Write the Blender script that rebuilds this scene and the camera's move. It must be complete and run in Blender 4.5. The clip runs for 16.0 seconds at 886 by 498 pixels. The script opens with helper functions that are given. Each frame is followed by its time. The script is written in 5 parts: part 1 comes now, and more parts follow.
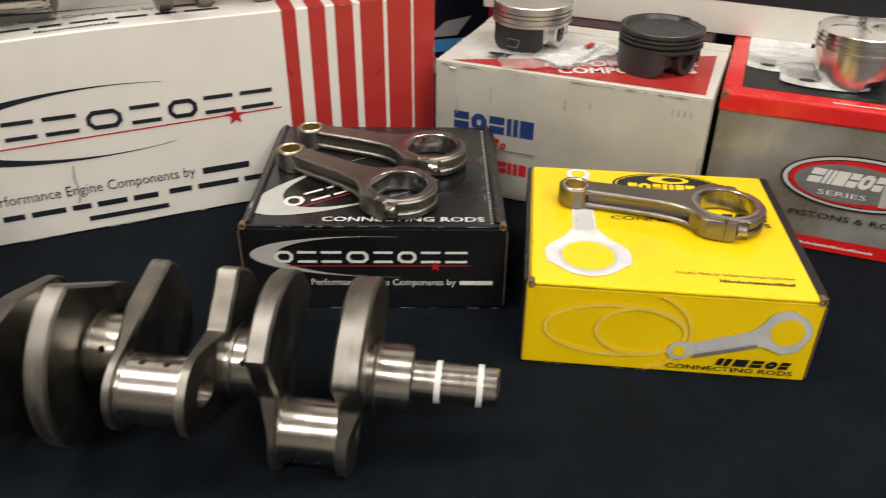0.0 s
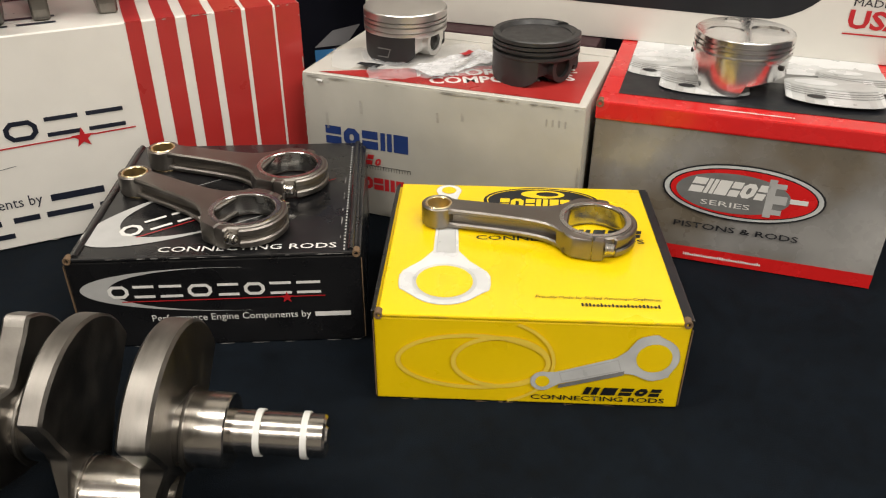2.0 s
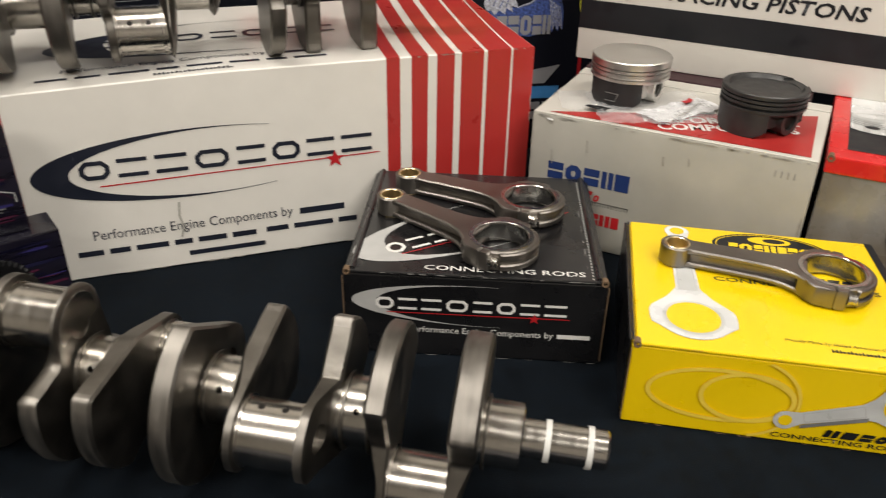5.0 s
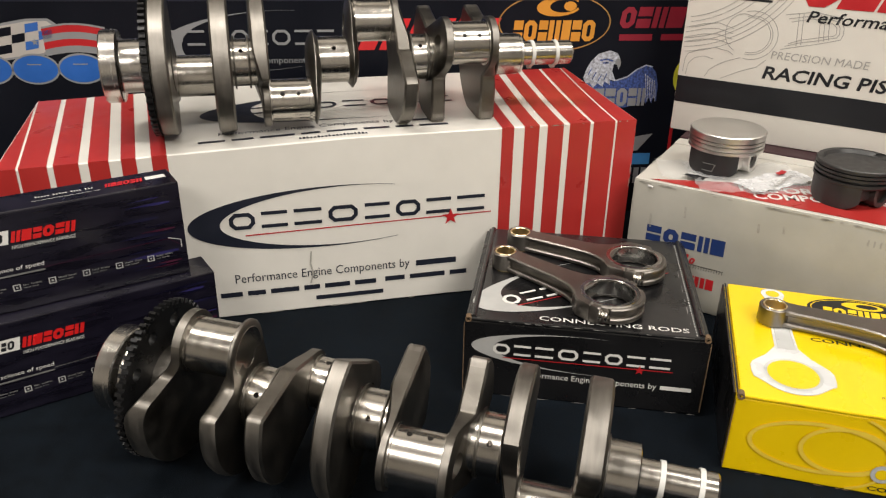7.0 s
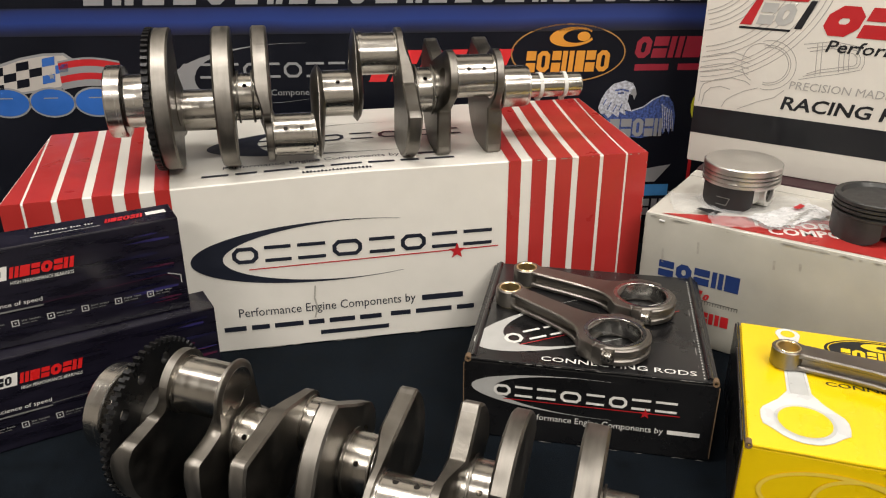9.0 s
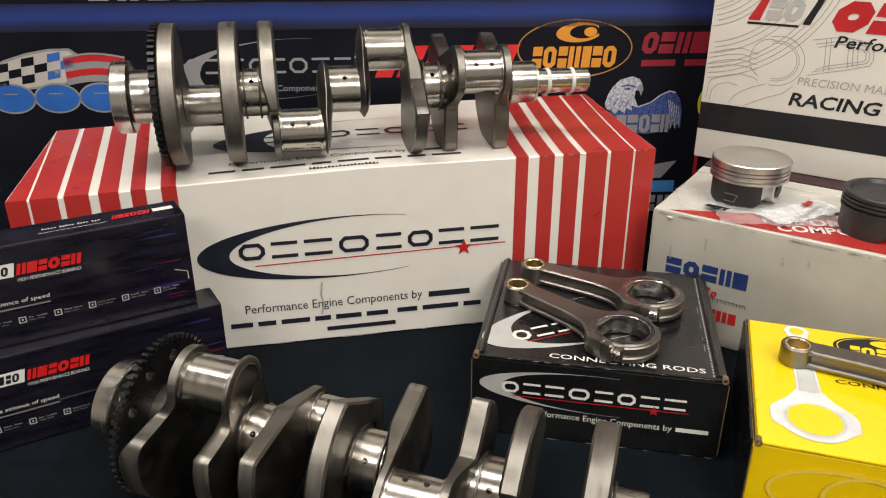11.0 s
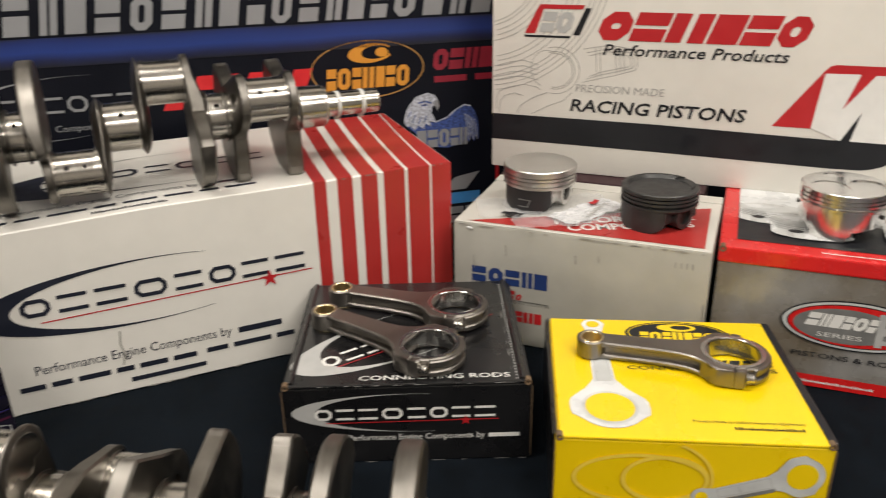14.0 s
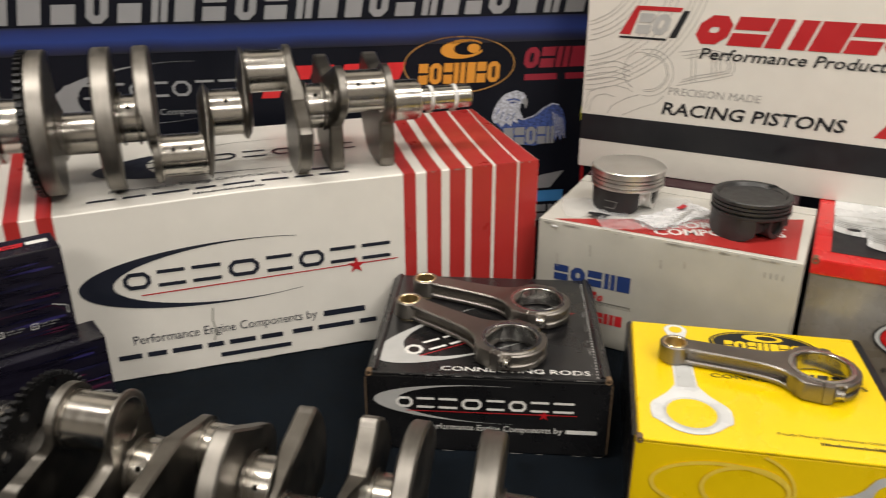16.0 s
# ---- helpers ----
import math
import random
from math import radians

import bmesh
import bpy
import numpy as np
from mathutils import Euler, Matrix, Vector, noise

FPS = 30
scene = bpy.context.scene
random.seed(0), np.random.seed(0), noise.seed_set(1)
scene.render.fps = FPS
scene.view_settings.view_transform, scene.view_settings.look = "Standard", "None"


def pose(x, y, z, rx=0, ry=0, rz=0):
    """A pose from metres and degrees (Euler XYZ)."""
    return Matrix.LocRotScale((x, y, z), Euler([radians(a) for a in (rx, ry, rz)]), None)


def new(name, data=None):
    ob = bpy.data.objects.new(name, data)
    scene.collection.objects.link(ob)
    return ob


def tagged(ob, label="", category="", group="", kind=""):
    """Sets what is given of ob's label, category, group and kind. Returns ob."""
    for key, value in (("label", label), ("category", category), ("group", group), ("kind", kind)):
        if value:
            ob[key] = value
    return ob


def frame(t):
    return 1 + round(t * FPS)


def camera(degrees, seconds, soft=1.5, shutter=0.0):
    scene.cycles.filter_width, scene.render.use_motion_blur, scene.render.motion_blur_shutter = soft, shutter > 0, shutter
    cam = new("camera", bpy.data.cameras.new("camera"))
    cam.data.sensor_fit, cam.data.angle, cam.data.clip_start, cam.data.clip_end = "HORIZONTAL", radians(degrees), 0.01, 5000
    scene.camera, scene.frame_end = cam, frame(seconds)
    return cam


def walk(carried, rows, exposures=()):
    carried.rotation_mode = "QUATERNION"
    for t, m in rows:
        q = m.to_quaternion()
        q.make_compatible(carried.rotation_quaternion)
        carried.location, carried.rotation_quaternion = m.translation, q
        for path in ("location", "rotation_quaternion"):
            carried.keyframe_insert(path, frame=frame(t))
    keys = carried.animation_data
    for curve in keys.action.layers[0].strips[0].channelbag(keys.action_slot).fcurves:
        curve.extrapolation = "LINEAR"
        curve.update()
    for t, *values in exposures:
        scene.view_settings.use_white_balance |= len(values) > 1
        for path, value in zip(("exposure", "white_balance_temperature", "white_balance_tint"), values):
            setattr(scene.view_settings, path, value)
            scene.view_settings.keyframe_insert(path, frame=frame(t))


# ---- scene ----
cam = camera(58.5, 16.0, 1.1, 0.5)
METRES, EYE, TILT, LEAN, TURN = 0.77, 0.5, 1.3, 0.0, 0.0
ROWS = [
    (0.0, 0.0, 0.0, 0.0, 0.28, -33.32, -0.42),
    (0.5, 0.0528, 0.0298, -0.0046, -2.37, -33.06, -0.01),
    (1.0, 0.1091, 0.0571, -0.0092, -3.33, -33.1, -0.04),
    (1.5, 0.1398, 0.0687, -0.0176, -3.52, -33.01, -0.41),
    (2.0, 0.136, 0.0752, -0.0207, -3.08, -32.86, -0.35),
    (2.5, 0.1325, 0.0812, -0.0191, -2.6, -32.8, 0.01),
    (3.0, 0.1283, 0.0789, -0.0162, -2.14, -32.59, 0.14),
    (3.5, 0.107, 0.0744, -0.0112, -1.13, -32.34, 0.03),
    (4.0, 0.0721, 0.0608, -0.0066, 0.06, -32.14, -0.31),
    (4.5, 0.0019, 0.0371, 0.008, 1.91, -31.71, -0.69),
    (5.0, -0.074, 0.0053, 0.0244, 4.48, -31.08, -0.89),
    (7.5, -0.1481, -0.1101, 0.0822, 10.13, -26.46, -0.36),
    (8.0, -0.112, -0.0911, 0.0835, 11.22, -25.95, -0.04),
    (8.5, -0.1014, -0.0667, 0.0852, 11.58, -25.49, 0.3),
    (11.0, -0.1115, -0.0624, 0.0848, 11.73, -25.84, 0.33),
    (11.5, -0.124, -0.0696, 0.0889, 11.11, -25.4, 0.55),
    (12.0, -0.1316, -0.0853, 0.0922, 9.73, -24.91, 0.76),
    (12.5, -0.1449, -0.0936, 0.0914, 8.02, -24.88, 0.83),
    (13.0, -0.1541, -0.0988, 0.0948, 6.62, -24.63, 0.83),
    (13.5, -0.1124, -0.0836, 0.0974, 3.95, -24.53, 0.88),
    (14.0, -0.044, -0.048, 0.0907, -0.87, -24.74, 1.0),
    (14.5, -0.0076, -0.0375, 0.0908, -3.02, -25.03, 1.2),
    (15.0, 0.0091, -0.0399, 0.0919, -2.52, -25.14, 1.27),
    (15.5, -0.0202, -0.0491, 0.0908, 0.61, -25.06, 0.82),
    (16.0, -0.0718, -0.0655, 0.0951, 4.9, -24.93, 0.23),
]
walk(cam, [(t, pose(0, 0, EYE, TILT, LEAN, TURN) @ pose(METRES * x, METRES * y, METRES * z, 90 + pitch, roll, yaw)) for t, x, y, z, yaw, pitch, roll in ROWS],
     exposures=[(0.0, -0.11), (2.5, -0.15), (5.0, -0.16), (7.5, -0.07), (13.0, -0.08), (14.5, -0.25), (16.0, -0.25)])

# ---- light ----
ROOM = 15.0          # the back wall's turn, degrees
CEIL = 1.95
world = bpy.data.worlds.new("world")
scene.world = world
world.use_nodes = True
world.node_tree.nodes["Background"].inputs[0].default_value = (0.9, 0.95, 1.0, 1)
world.node_tree.nodes["Background"].inputs[1].default_value = 0.25


def ceiling_lamp(x, y, sx, sy, watts, turn=ROOM):
    lamp = bpy.data.lights.new("ceiling_lamp", "AREA")
    lamp.shape, lamp.size, lamp.size_y, lamp.energy, lamp.color = "RECTANGLE", sx, sy, watts, (1.0, 0.938, 0.856)
    ob = new("ceiling_lamp", lamp)
    ob.matrix_basis = pose(x, y, CEIL - 0.03, 0, 0, turn)


ceiling_lamp(-0.75, 0.35, 1.2, 0.3, 24)
ceiling_lamp(0.95, 0.55, 1.2, 0.3, 23)
ceiling_lamp(-0.9, -1.2, 1.2, 0.3, 36)
ceiling_lamp(1.1, -1.0, 1.2, 0.3, 60)


# ---- materials ----
def mat(name, color, rough=0.5, metal=0.0, var=0.08, scale=40, bump=0.0, bscale=400, stretch=(1, 1, 1), coat=0.0, rvar=0.1, blotch=0.5, alpha=1.0):
    m = bpy.data.materials.new(name)
    m.use_nodes = True
    nt = m.node_tree
    b = nt.nodes["Principled BSDF"]
    tc, mp = nt.nodes.new("ShaderNodeTexCoord"), nt.nodes.new("ShaderNodeMapping")
    mp.inputs["Scale"].default_value = stretch
    nt.links.new(tc.outputs["Object"], mp.inputs[0])
    fine, broad = nt.nodes.new("ShaderNodeTexNoise"), nt.nodes.new("ShaderNodeTexNoise")
    fine.inputs["Scale"].default_value, fine.inputs["Detail"].default_value = scale, 5
    broad.inputs["Scale"].default_value, broad.inputs["Detail"].default_value = scale * 0.15, 3
    nt.links.new(mp.outputs[0], fine.inputs[0])
    nt.links.new(tc.outputs["Object"], broad.inputs[0])
    mix = nt.nodes.new("ShaderNodeMath")
    mix.operation = "MULTIPLY_ADD"
    nt.links.new(broad.outputs[0], mix.inputs[0])
    mix.inputs[1].default_value = blotch
    add = nt.nodes.new("ShaderNodeMath")
    add.operation = "MULTIPLY"
    nt.links.new(fine.outputs[0], add.inputs[0])
    add.inputs[1].default_value = 1 - blotch
    nt.links.new(add.outputs[0], mix.inputs[2])
    ramp = nt.nodes.new("ShaderNodeValToRGB")
    lo, hi = [max(c * (1 - var * 2), 0) for c in color], [min(c * (1 + var * 2), 1) for c in color]
    ramp.color_ramp.elements[0].position, ramp.color_ramp.elements[1].position = 0.3, 0.7
    ramp.color_ramp.elements[0].color, ramp.color_ramp.elements[1].color = (*lo, 1), (*hi, 1)
    nt.links.new(mix.outputs[0], ramp.inputs[0])
    nt.links.new(ramp.outputs[0], b.inputs["Base Color"])
    rr = nt.nodes.new("ShaderNodeMapRange")
    rr.inputs[3].default_value, rr.inputs[4].default_value = max(rough - rvar, 0.03), min(rough + rvar, 1)
    rr.inputs[1].default_value, rr.inputs[2].default_value = 0.3, 0.7
    nt.links.new(fine.outputs[0], rr.inputs[0])
    nt.links.new(rr.outputs[0], b.inputs["Roughness"])
    b.inputs["Metallic"].default_value = metal
    if coat:
        b.inputs["Coat Weight"].default_value, b.inputs["Coat Roughness"].default_value = coat, 0.12
    if alpha < 1:
        b.inputs["Alpha"].default_value = alpha
    if bump:
        bn, n2 = nt.nodes.new("ShaderNodeBump"), nt.nodes.new("ShaderNodeTexNoise")
        n2.inputs["Scale"].default_value, n2.inputs["Detail"].default_value = bscale, 4
        nt.links.new(mp.outputs[0], n2.inputs[0])
        nt.links.new(n2.outputs[0], bn.inputs["Height"])
        bn.inputs["Strength"].default_value, bn.inputs["Distance"].default_value = bump, 0.001
        nt.links.new(bn.outputs[0], b.inputs["Normal"])
    return m


CLOTH = mat("black_cloth", (0.0034, 0.0054, 0.0082), 0.85, var=0.25, scale=60, bump=0.5, bscale=900)
WALL = mat("wall_paint", (0.60, 0.57, 0.52), 0.8, scale=4)
CEILING = mat("ceiling_paint", (0.78, 0.76, 0.72), 0.85, scale=4)
FLOOR = mat("grey_carpet", (0.09, 0.09, 0.1), 0.95, scale=50)
WHITE = mat("white_board", (0.69, 0.665, 0.61), 0.38, var=0.025, scale=25, bump=0.05, bscale=150, coat=0.15)
STAIN = mat("board_stain", (0.33, 0.318, 0.285), 0.6, var=0.15, scale=120)
PALESCUFF = mat("pale_scuff", (0.30, 0.29, 0.28), 0.7, var=0.2, scale=120)
CRANKWHITE = mat("clean_white_board", (0.745, 0.72, 0.665), 0.38, var=0.025, scale=25, bump=0.05, bscale=150, coat=0.15)
# one grey board in two tones: lit for the lid, shaded for the sides
LIDLIT = mat("grey_board_lit", (0.56, 0.54, 0.49), 0.5, var=0.06, scale=18, bump=0.1, bscale=150)
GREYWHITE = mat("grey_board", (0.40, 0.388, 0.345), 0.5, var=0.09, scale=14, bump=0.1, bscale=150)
RED = mat("red_print", (0.41, 0.029, 0.026), 0.36, var=0.06, scale=25, coat=0.15)
REDGLOSS = mat("red_gloss_print", (0.62, 0.015, 0.015), 0.28, var=0.05, scale=25, coat=0.4)
REDINK = mat("red_ink", (0.45, 0.015, 0.02), 0.4, var=0.05)
NAVY = mat("navy_ink", (0.013, 0.016, 0.028), 0.4, var=0.1)
BLACKINK = mat("black_ink", (0.007, 0.008, 0.011), 0.42, var=0.1)
GREYINK = mat("grey_ink", (0.36, 0.35, 0.33), 0.5, var=0.05)
BLUEINK = mat("blue_ink", (0.013, 0.034, 0.14), 0.45, var=0.08)
WHITEINK = mat("white_ink", (0.72, 0.71, 0.68), 0.4, var=0.04)
SILVERINK = mat("silver_ink", (0.42, 0.42, 0.41), 0.4, var=0.08)
PHOTOGREY = mat("photo_grey", (0.50, 0.51, 0.50), 0.35, var=0.14, scale=30)
PHOTODARK = mat("photo_dark_grey", (0.17, 0.17, 0.165), 0.35, var=0.25, scale=30)
BLACKBOX = mat("black_gloss_board", (0.009, 0.009, 0.010), 0.30, var=0.15, scale=20, bump=0.04, bscale=120, coat=0.3)
YELLOW = mat("yellow_gloss_board", (0.84, 0.585, 0.002), 0.32, var=0.03, scale=12, bump=0.04, bscale=120, coat=0.3)
PALEYELLOW = mat("pale_yellow_ink", (0.80, 0.585, 0.065), 0.35, var=0.05)
KRAFT = mat("kraft_edge", (0.15, 0.095, 0.052), 0.85, var=0.15, scale=80, bump=0.3)
GAPSHADE = mat("gap_shade_maroon", (0.035, 0.010, 0.014), 0.5, var=0.15)
SMOKE = mat("smoky_print", (0.25, 0.24, 0.222), 0.28, var=0.48, scale=34, blotch=0.92, coat=0.35)
BEARING = mat("dark_blue_print", (0.007, 0.006, 0.013), 0.30, var=0.3, scale=16, stretch=(1, 1, 7), blotch=0.2, coat=0.3)
STREAK = mat("blue_streak_print", (0.0075, 0.007, 0.026), 0.32, var=0.48, scale=14, stretch=(1.0, 1, 12), blotch=0.25, coat=0.3)
BANNER = mat("black_vinyl", (0.007, 0.008, 0.013), 0.42, var=0.15, scale=8, bump=0.03, bscale=60)
BANNERGREY = mat("silver_vinyl_print", (0.26, 0.265, 0.275), 0.42, var=0.08, scale=10)
ORANGE = mat("orange_print", (0.62, 0.27, 0.03), 0.42, var=0.05)
GOLDLINE = mat("gold_line_print", (0.36, 0.19, 0.05), 0.42, var=0.05)
DARKRED = mat("dark_red_print", (0.27, 0.012, 0.03), 0.42, var=0.06)
EAGLEBLUE = mat("mottled_blue_print", (0.045, 0.08, 0.26), 0.42, var=0.42, scale=260, blotch=0.1)
EAGLEWHITE = mat("mottled_white_print", (0.44, 0.46, 0.52), 0.42, var=0.28, scale=260, blotch=0.1)
STEEL = mat("machined_steel", (0.50, 0.475, 0.44), 0.24, 1.0, var=0.05, scale=40, bump=0.03, bscale=500, stretch=(6, 0.6, 0.6), rvar=0.05)
GROUND = mat("ground_journal_steel", (0.47, 0.445, 0.405), 0.22, 1.0, var=0.05, scale=30, stretch=(6, 0.4, 0.4), rvar=0.05)
FORGED = mat("forged_steel", (0.185, 0.172, 0.153), 0.39, 1.0, var=0.17, scale=45, bump=0.16, bscale=260, rvar=0.06)
RIM = mat("machined_rim_steel", (0.25, 0.234, 0.212), 0.45, 1.0, var=0.14, scale=35, bump=0.06, bscale=300, stretch=(5, 0.8, 0.8), rvar=0.08)
RODSTEEL = mat("peened_rod_steel", (0.245, 0.226, 0.206), 0.40, 1.0, var=0.06, scale=50, bump=0.10, bscale=900, rvar=0.05)
BORE = mat("honed_bore_steel", (0.45, 0.44, 0.42), 0.2, 1.0, var=0.05, scale=60)
BRASS = mat("bronze_bushing", (0.84, 0.70, 0.42), 0.34, 1.0, var=0.06, scale=60)
GEAR = mat("black_oxide_steel", (0.012, 0.012, 0.013), 0.34, 0.4, var=0.2, scale=60, bump=0.1)
NYLON = mat("white_nylon", (0.62, 0.62, 0.59), 0.45, var=0.03)
# near-black for solid pieces that paint the shade inside holes and slots
HOLESHADE = mat("hole_shade", (0.02, 0.018, 0.016), 0.5, 0.6)
ALU = mat("machined_aluminium", (0.74, 0.73, 0.71), 0.36, 1.0, var=0.04, scale=60, stretch=(0.5, 0.5, 8), rvar=0.06)
POLISHED = mat("polished_aluminium", (0.82, 0.81, 0.79), 0.19, 1.0, var=0.03, scale=40, rvar=0.03)
COATED = mat("dark_coated_aluminium", (0.055, 0.055, 0.055), 0.42, 0.55, var=0.1, scale=80, bump=0.06)
SKIRT = mat("black_skirt_coating", (0.012, 0.012, 0.013), 0.5, var=0.1)
PLASTIC = mat("clear_plastic", (0.82, 0.83, 0.84), 0.10, var=0.03, alpha=0.26)
VIOLET = mat("violet_streak_print", (0.018, 0.015, 0.075), 0.32, var=0.4, scale=30, stretch=(1, 1, 8), coat=0.3)
WINE = mat("wine_streak_print", (0.045, 0.008, 0.022), 0.32, var=0.4, scale=30, stretch=(1, 1, 8), coat=0.3)
PHOTOLIGHT = mat("photo_light_grey", (0.64, 0.65, 0.65), 0.3, var=0.10, scale=30)
PAPER = mat("white_paper", (0.72, 0.72, 0.72), 0.5, var=0.05)
LAMPFRAME = mat("white_metal", (0.7, 0.7, 0.68), 0.4)


# the smoky print runs from soot through brown to pale grey
for node in SMOKE.node_tree.nodes:
    if node.bl_idname == "ShaderNodeValToRGB":
        stops = node.color_ramp.elements
        stops[0].color, stops[1].color = (0.075, 0.068, 0.060, 1), (0.37, 0.36, 0.345, 1)
        stops.new(0.43).color = (0.150, 0.125, 0.092, 1)
        stops.new(0.54).color = (0.235, 0.228, 0.216, 1)


def graded(name, z0, z1, stops, rough=0.42):
    """A print that runs through colours between two heights."""
    m = bpy.data.materials.new(name)
    m.use_nodes = True
    nt = m.node_tree
    b = nt.nodes["Principled BSDF"]
    tc, sep, span, ramp, grain = [nt.nodes.new("ShaderNode" + k) for k in ("TexCoord", "SeparateXYZ", "MapRange", "ValToRGB", "TexNoise")]
    nt.links.new(tc.outputs["Object"], sep.inputs[0])
    nt.links.new(tc.outputs["Object"], grain.inputs[0])
    grain.inputs["Scale"].default_value = 7
    lift = nt.nodes.new("ShaderNodeMath")
    lift.operation = "MULTIPLY_ADD"
    lift.inputs[1].default_value = (z1 - z0) * 0.25
    nt.links.new(grain.outputs[0], lift.inputs[0])
    nt.links.new(sep.outputs[2], lift.inputs[2])
    nt.links.new(lift.outputs[0], span.inputs[0])
    span.inputs[1].default_value, span.inputs[2].default_value = z0 + (z1 - z0) * 0.125, z1 + (z1 - z0) * 0.125
    for k, (at, colour) in enumerate(stops):
        e = ramp.color_ramp.elements[k] if k < 2 else ramp.color_ramp.elements.new(at)
        e.position, e.color = at, (*colour, 1)
    nt.links.new(span.outputs[0], ramp.inputs[0])
    nt.links.new(ramp.outputs[0], b.inputs["Base Color"])
    b.inputs["Roughness"].default_value = rough
    return m


# ---- helpers of this scene ----
for dull, gloss in ((CLOTH, 0.08), (BANNER, 0.12)):
    dull.node_tree.nodes["Principled BSDF"].inputs["Specular IOR Level"].default_value = gloss


def thing(name, m, label, category, group=""):
    ob = new(name)
    ob.empty_display_size = 0.05
    ob.matrix_basis = m
    return tagged(ob, label, category, group)


def part(name, bm, material, parent, label="", m=None, smooth=None):
    me = bpy.data.meshes.new(name)
    bm.to_mesh(me)
    bm.free()
    me.materials.append(material)
    if smooth:
        me.polygons.foreach_set("use_smooth", [True] * len(me.polygons))
        me.set_sharp_from_angle(angle=radians(smooth))
    ob = new(name, me)
    ob.parent = parent
    if m is not None:
        ob.matrix_basis = m
    return tagged(ob, label)


def block(x0, y0, z0, x1, y1, z1, bevel=0.0, seg=2):
    bm = bmesh.new()
    bmesh.ops.create_cube(bm, size=1)
    bmesh.ops.scale(bm, vec=(x1 - x0, y1 - y0, z1 - z0), verts=bm.verts)
    bmesh.ops.translate(bm, vec=((x0 + x1) / 2, (y0 + y1) / 2, (z0 + z1) / 2), verts=bm.verts)
    if bevel:
        bmesh.ops.bevel(bm, geom=bm.edges[:], offset=bevel, segments=seg, affect="EDGES", profile=0.6)
    return bm


def lathe(profile, axis="Z", n=64, close=False):
    """Turns (radius, along) pairs about an axis."""
    bm = bmesh.new()
    rings = []
    for r, h in profile:
        ring = []
        for i in range(n if r > 1e-6 else 1):
            a = 2 * math.pi * i / n
            c, s = r * math.cos(a), r * math.sin(a)
            ring.append(bm.verts.new((c, s, h) if axis == "Z" else (h, c, s)))
        rings.append(ring)
    pairs = list(zip(rings, rings[1:])) + ([(rings[-1], rings[0])] if close else [])
    for a, b in pairs:
        for i in range(n):
            j = (i + 1) % n
            if len(a) == 1 and len(b) == 1:
                continue
            if len(a) == 1:
                bm.faces.new((a[0], b[i], b[j]))
            elif len(b) == 1:
                bm.faces.new((a[i], b[0], a[j]))
            else:
                bm.faces.new((a[i], b[i], b[j], a[j]))
    bmesh.ops.recalc_face_normals(bm, faces=bm.faces)
    return bm


def cyl(r, x0, x1, edge=0.001, n=56):
    """A solid round bar along x with eased ends."""
    return lathe([(0, x0), (r - edge, x0), (r, x0 + edge), (r, x1 - edge), (r - edge, x1), (0, x1)], "X", n)


def extrude(pts, z0, z1, edge=0.0, dome=0.0):
    """A plate from a 2D outline, with an eased rim."""
    bm = bmesh.new()
    n = len(pts)
    cx, cy = sum(p[0] for p in pts) / n, sum(p[1] for p in pts) / n
    def ring(z, inset):
        out = []
        for i in range(n):
            (ax, ay), (bx, by), (px, py) = pts[i - 1], pts[(i + 1) % n], pts[i]
            tx, ty = bx - ax, by - ay
            l = math.hypot(tx, ty) or 1
            out.append(bm.verts.new((px - ty / l * inset, py + tx / l * inset, z)))
        return out
    levels = [(z0, edge), (z0 + edge, 0), (z1 - edge, 0), (z1, edge)] if edge else [(z0, 0), (z1, 0)]
    if dome:
        # a lens: thickest in the middle, sharp at the rim
        mid, deep = (z0 + z1) / 2, (z1 - z0) / 2
        steps = [(s, deep * (0.06 + 0.94 * (1 - s ** dome))) for s in (0.2, 0.45, 0.68, 0.86, 1.0)]
        rings = [[bm.verts.new((cx + (x - cx) * s, cy + (y - cy) * s, mid + side * d)) for x, y in pts] for side, run in ((-1, steps), (1, steps[::-1])) for s, d in run]
    else:
        rings = [ring(z, i) for z, i in levels]
    for a, b in zip(rings, rings[1:]):
        for i in range(n):
            bm.faces.new((a[i], a[(i + 1) % n], b[(i + 1) % n], b[i]))
    bm.faces.new(rings[0][::-1])
    bm.faces.new(rings[-1])
    bmesh.ops.recalc_face_normals(bm, faces=bm.faces)
    return bm


def cut(bm, cutters):
    """bm with round holes: cutters are bmeshes."""
    me = bpy.data.meshes.new("solid")
    bm.to_mesh(me)
    bm.free()
    ob = new("solid", me)
    tools = []
    for c in cutters:
        cm = bpy.data.meshes.new("cutter")
        c.to_mesh(cm)
        c.free()
        co = new("cutter", cm)
        mod = ob.modifiers.new("hole", "BOOLEAN")
        mod.operation, mod.object, mod.solver = "DIFFERENCE", co, "EXACT"
        tools.append(co)
    done = bpy.data.meshes.new_from_object(ob.evaluated_get(bpy.context.evaluated_depsgraph_get()))
    out = bmesh.new()
    out.from_mesh(done)
    for o in (ob, *tools):
        bpy.data.objects.remove(o)
    return out


# flat printing: polygons in a face's own (u, v)
FRONT = lambda h=0: (lambda u, v, off: (u, -off, v))
def TOP(h):
    return lambda u, v, off: (u, v, h + off)


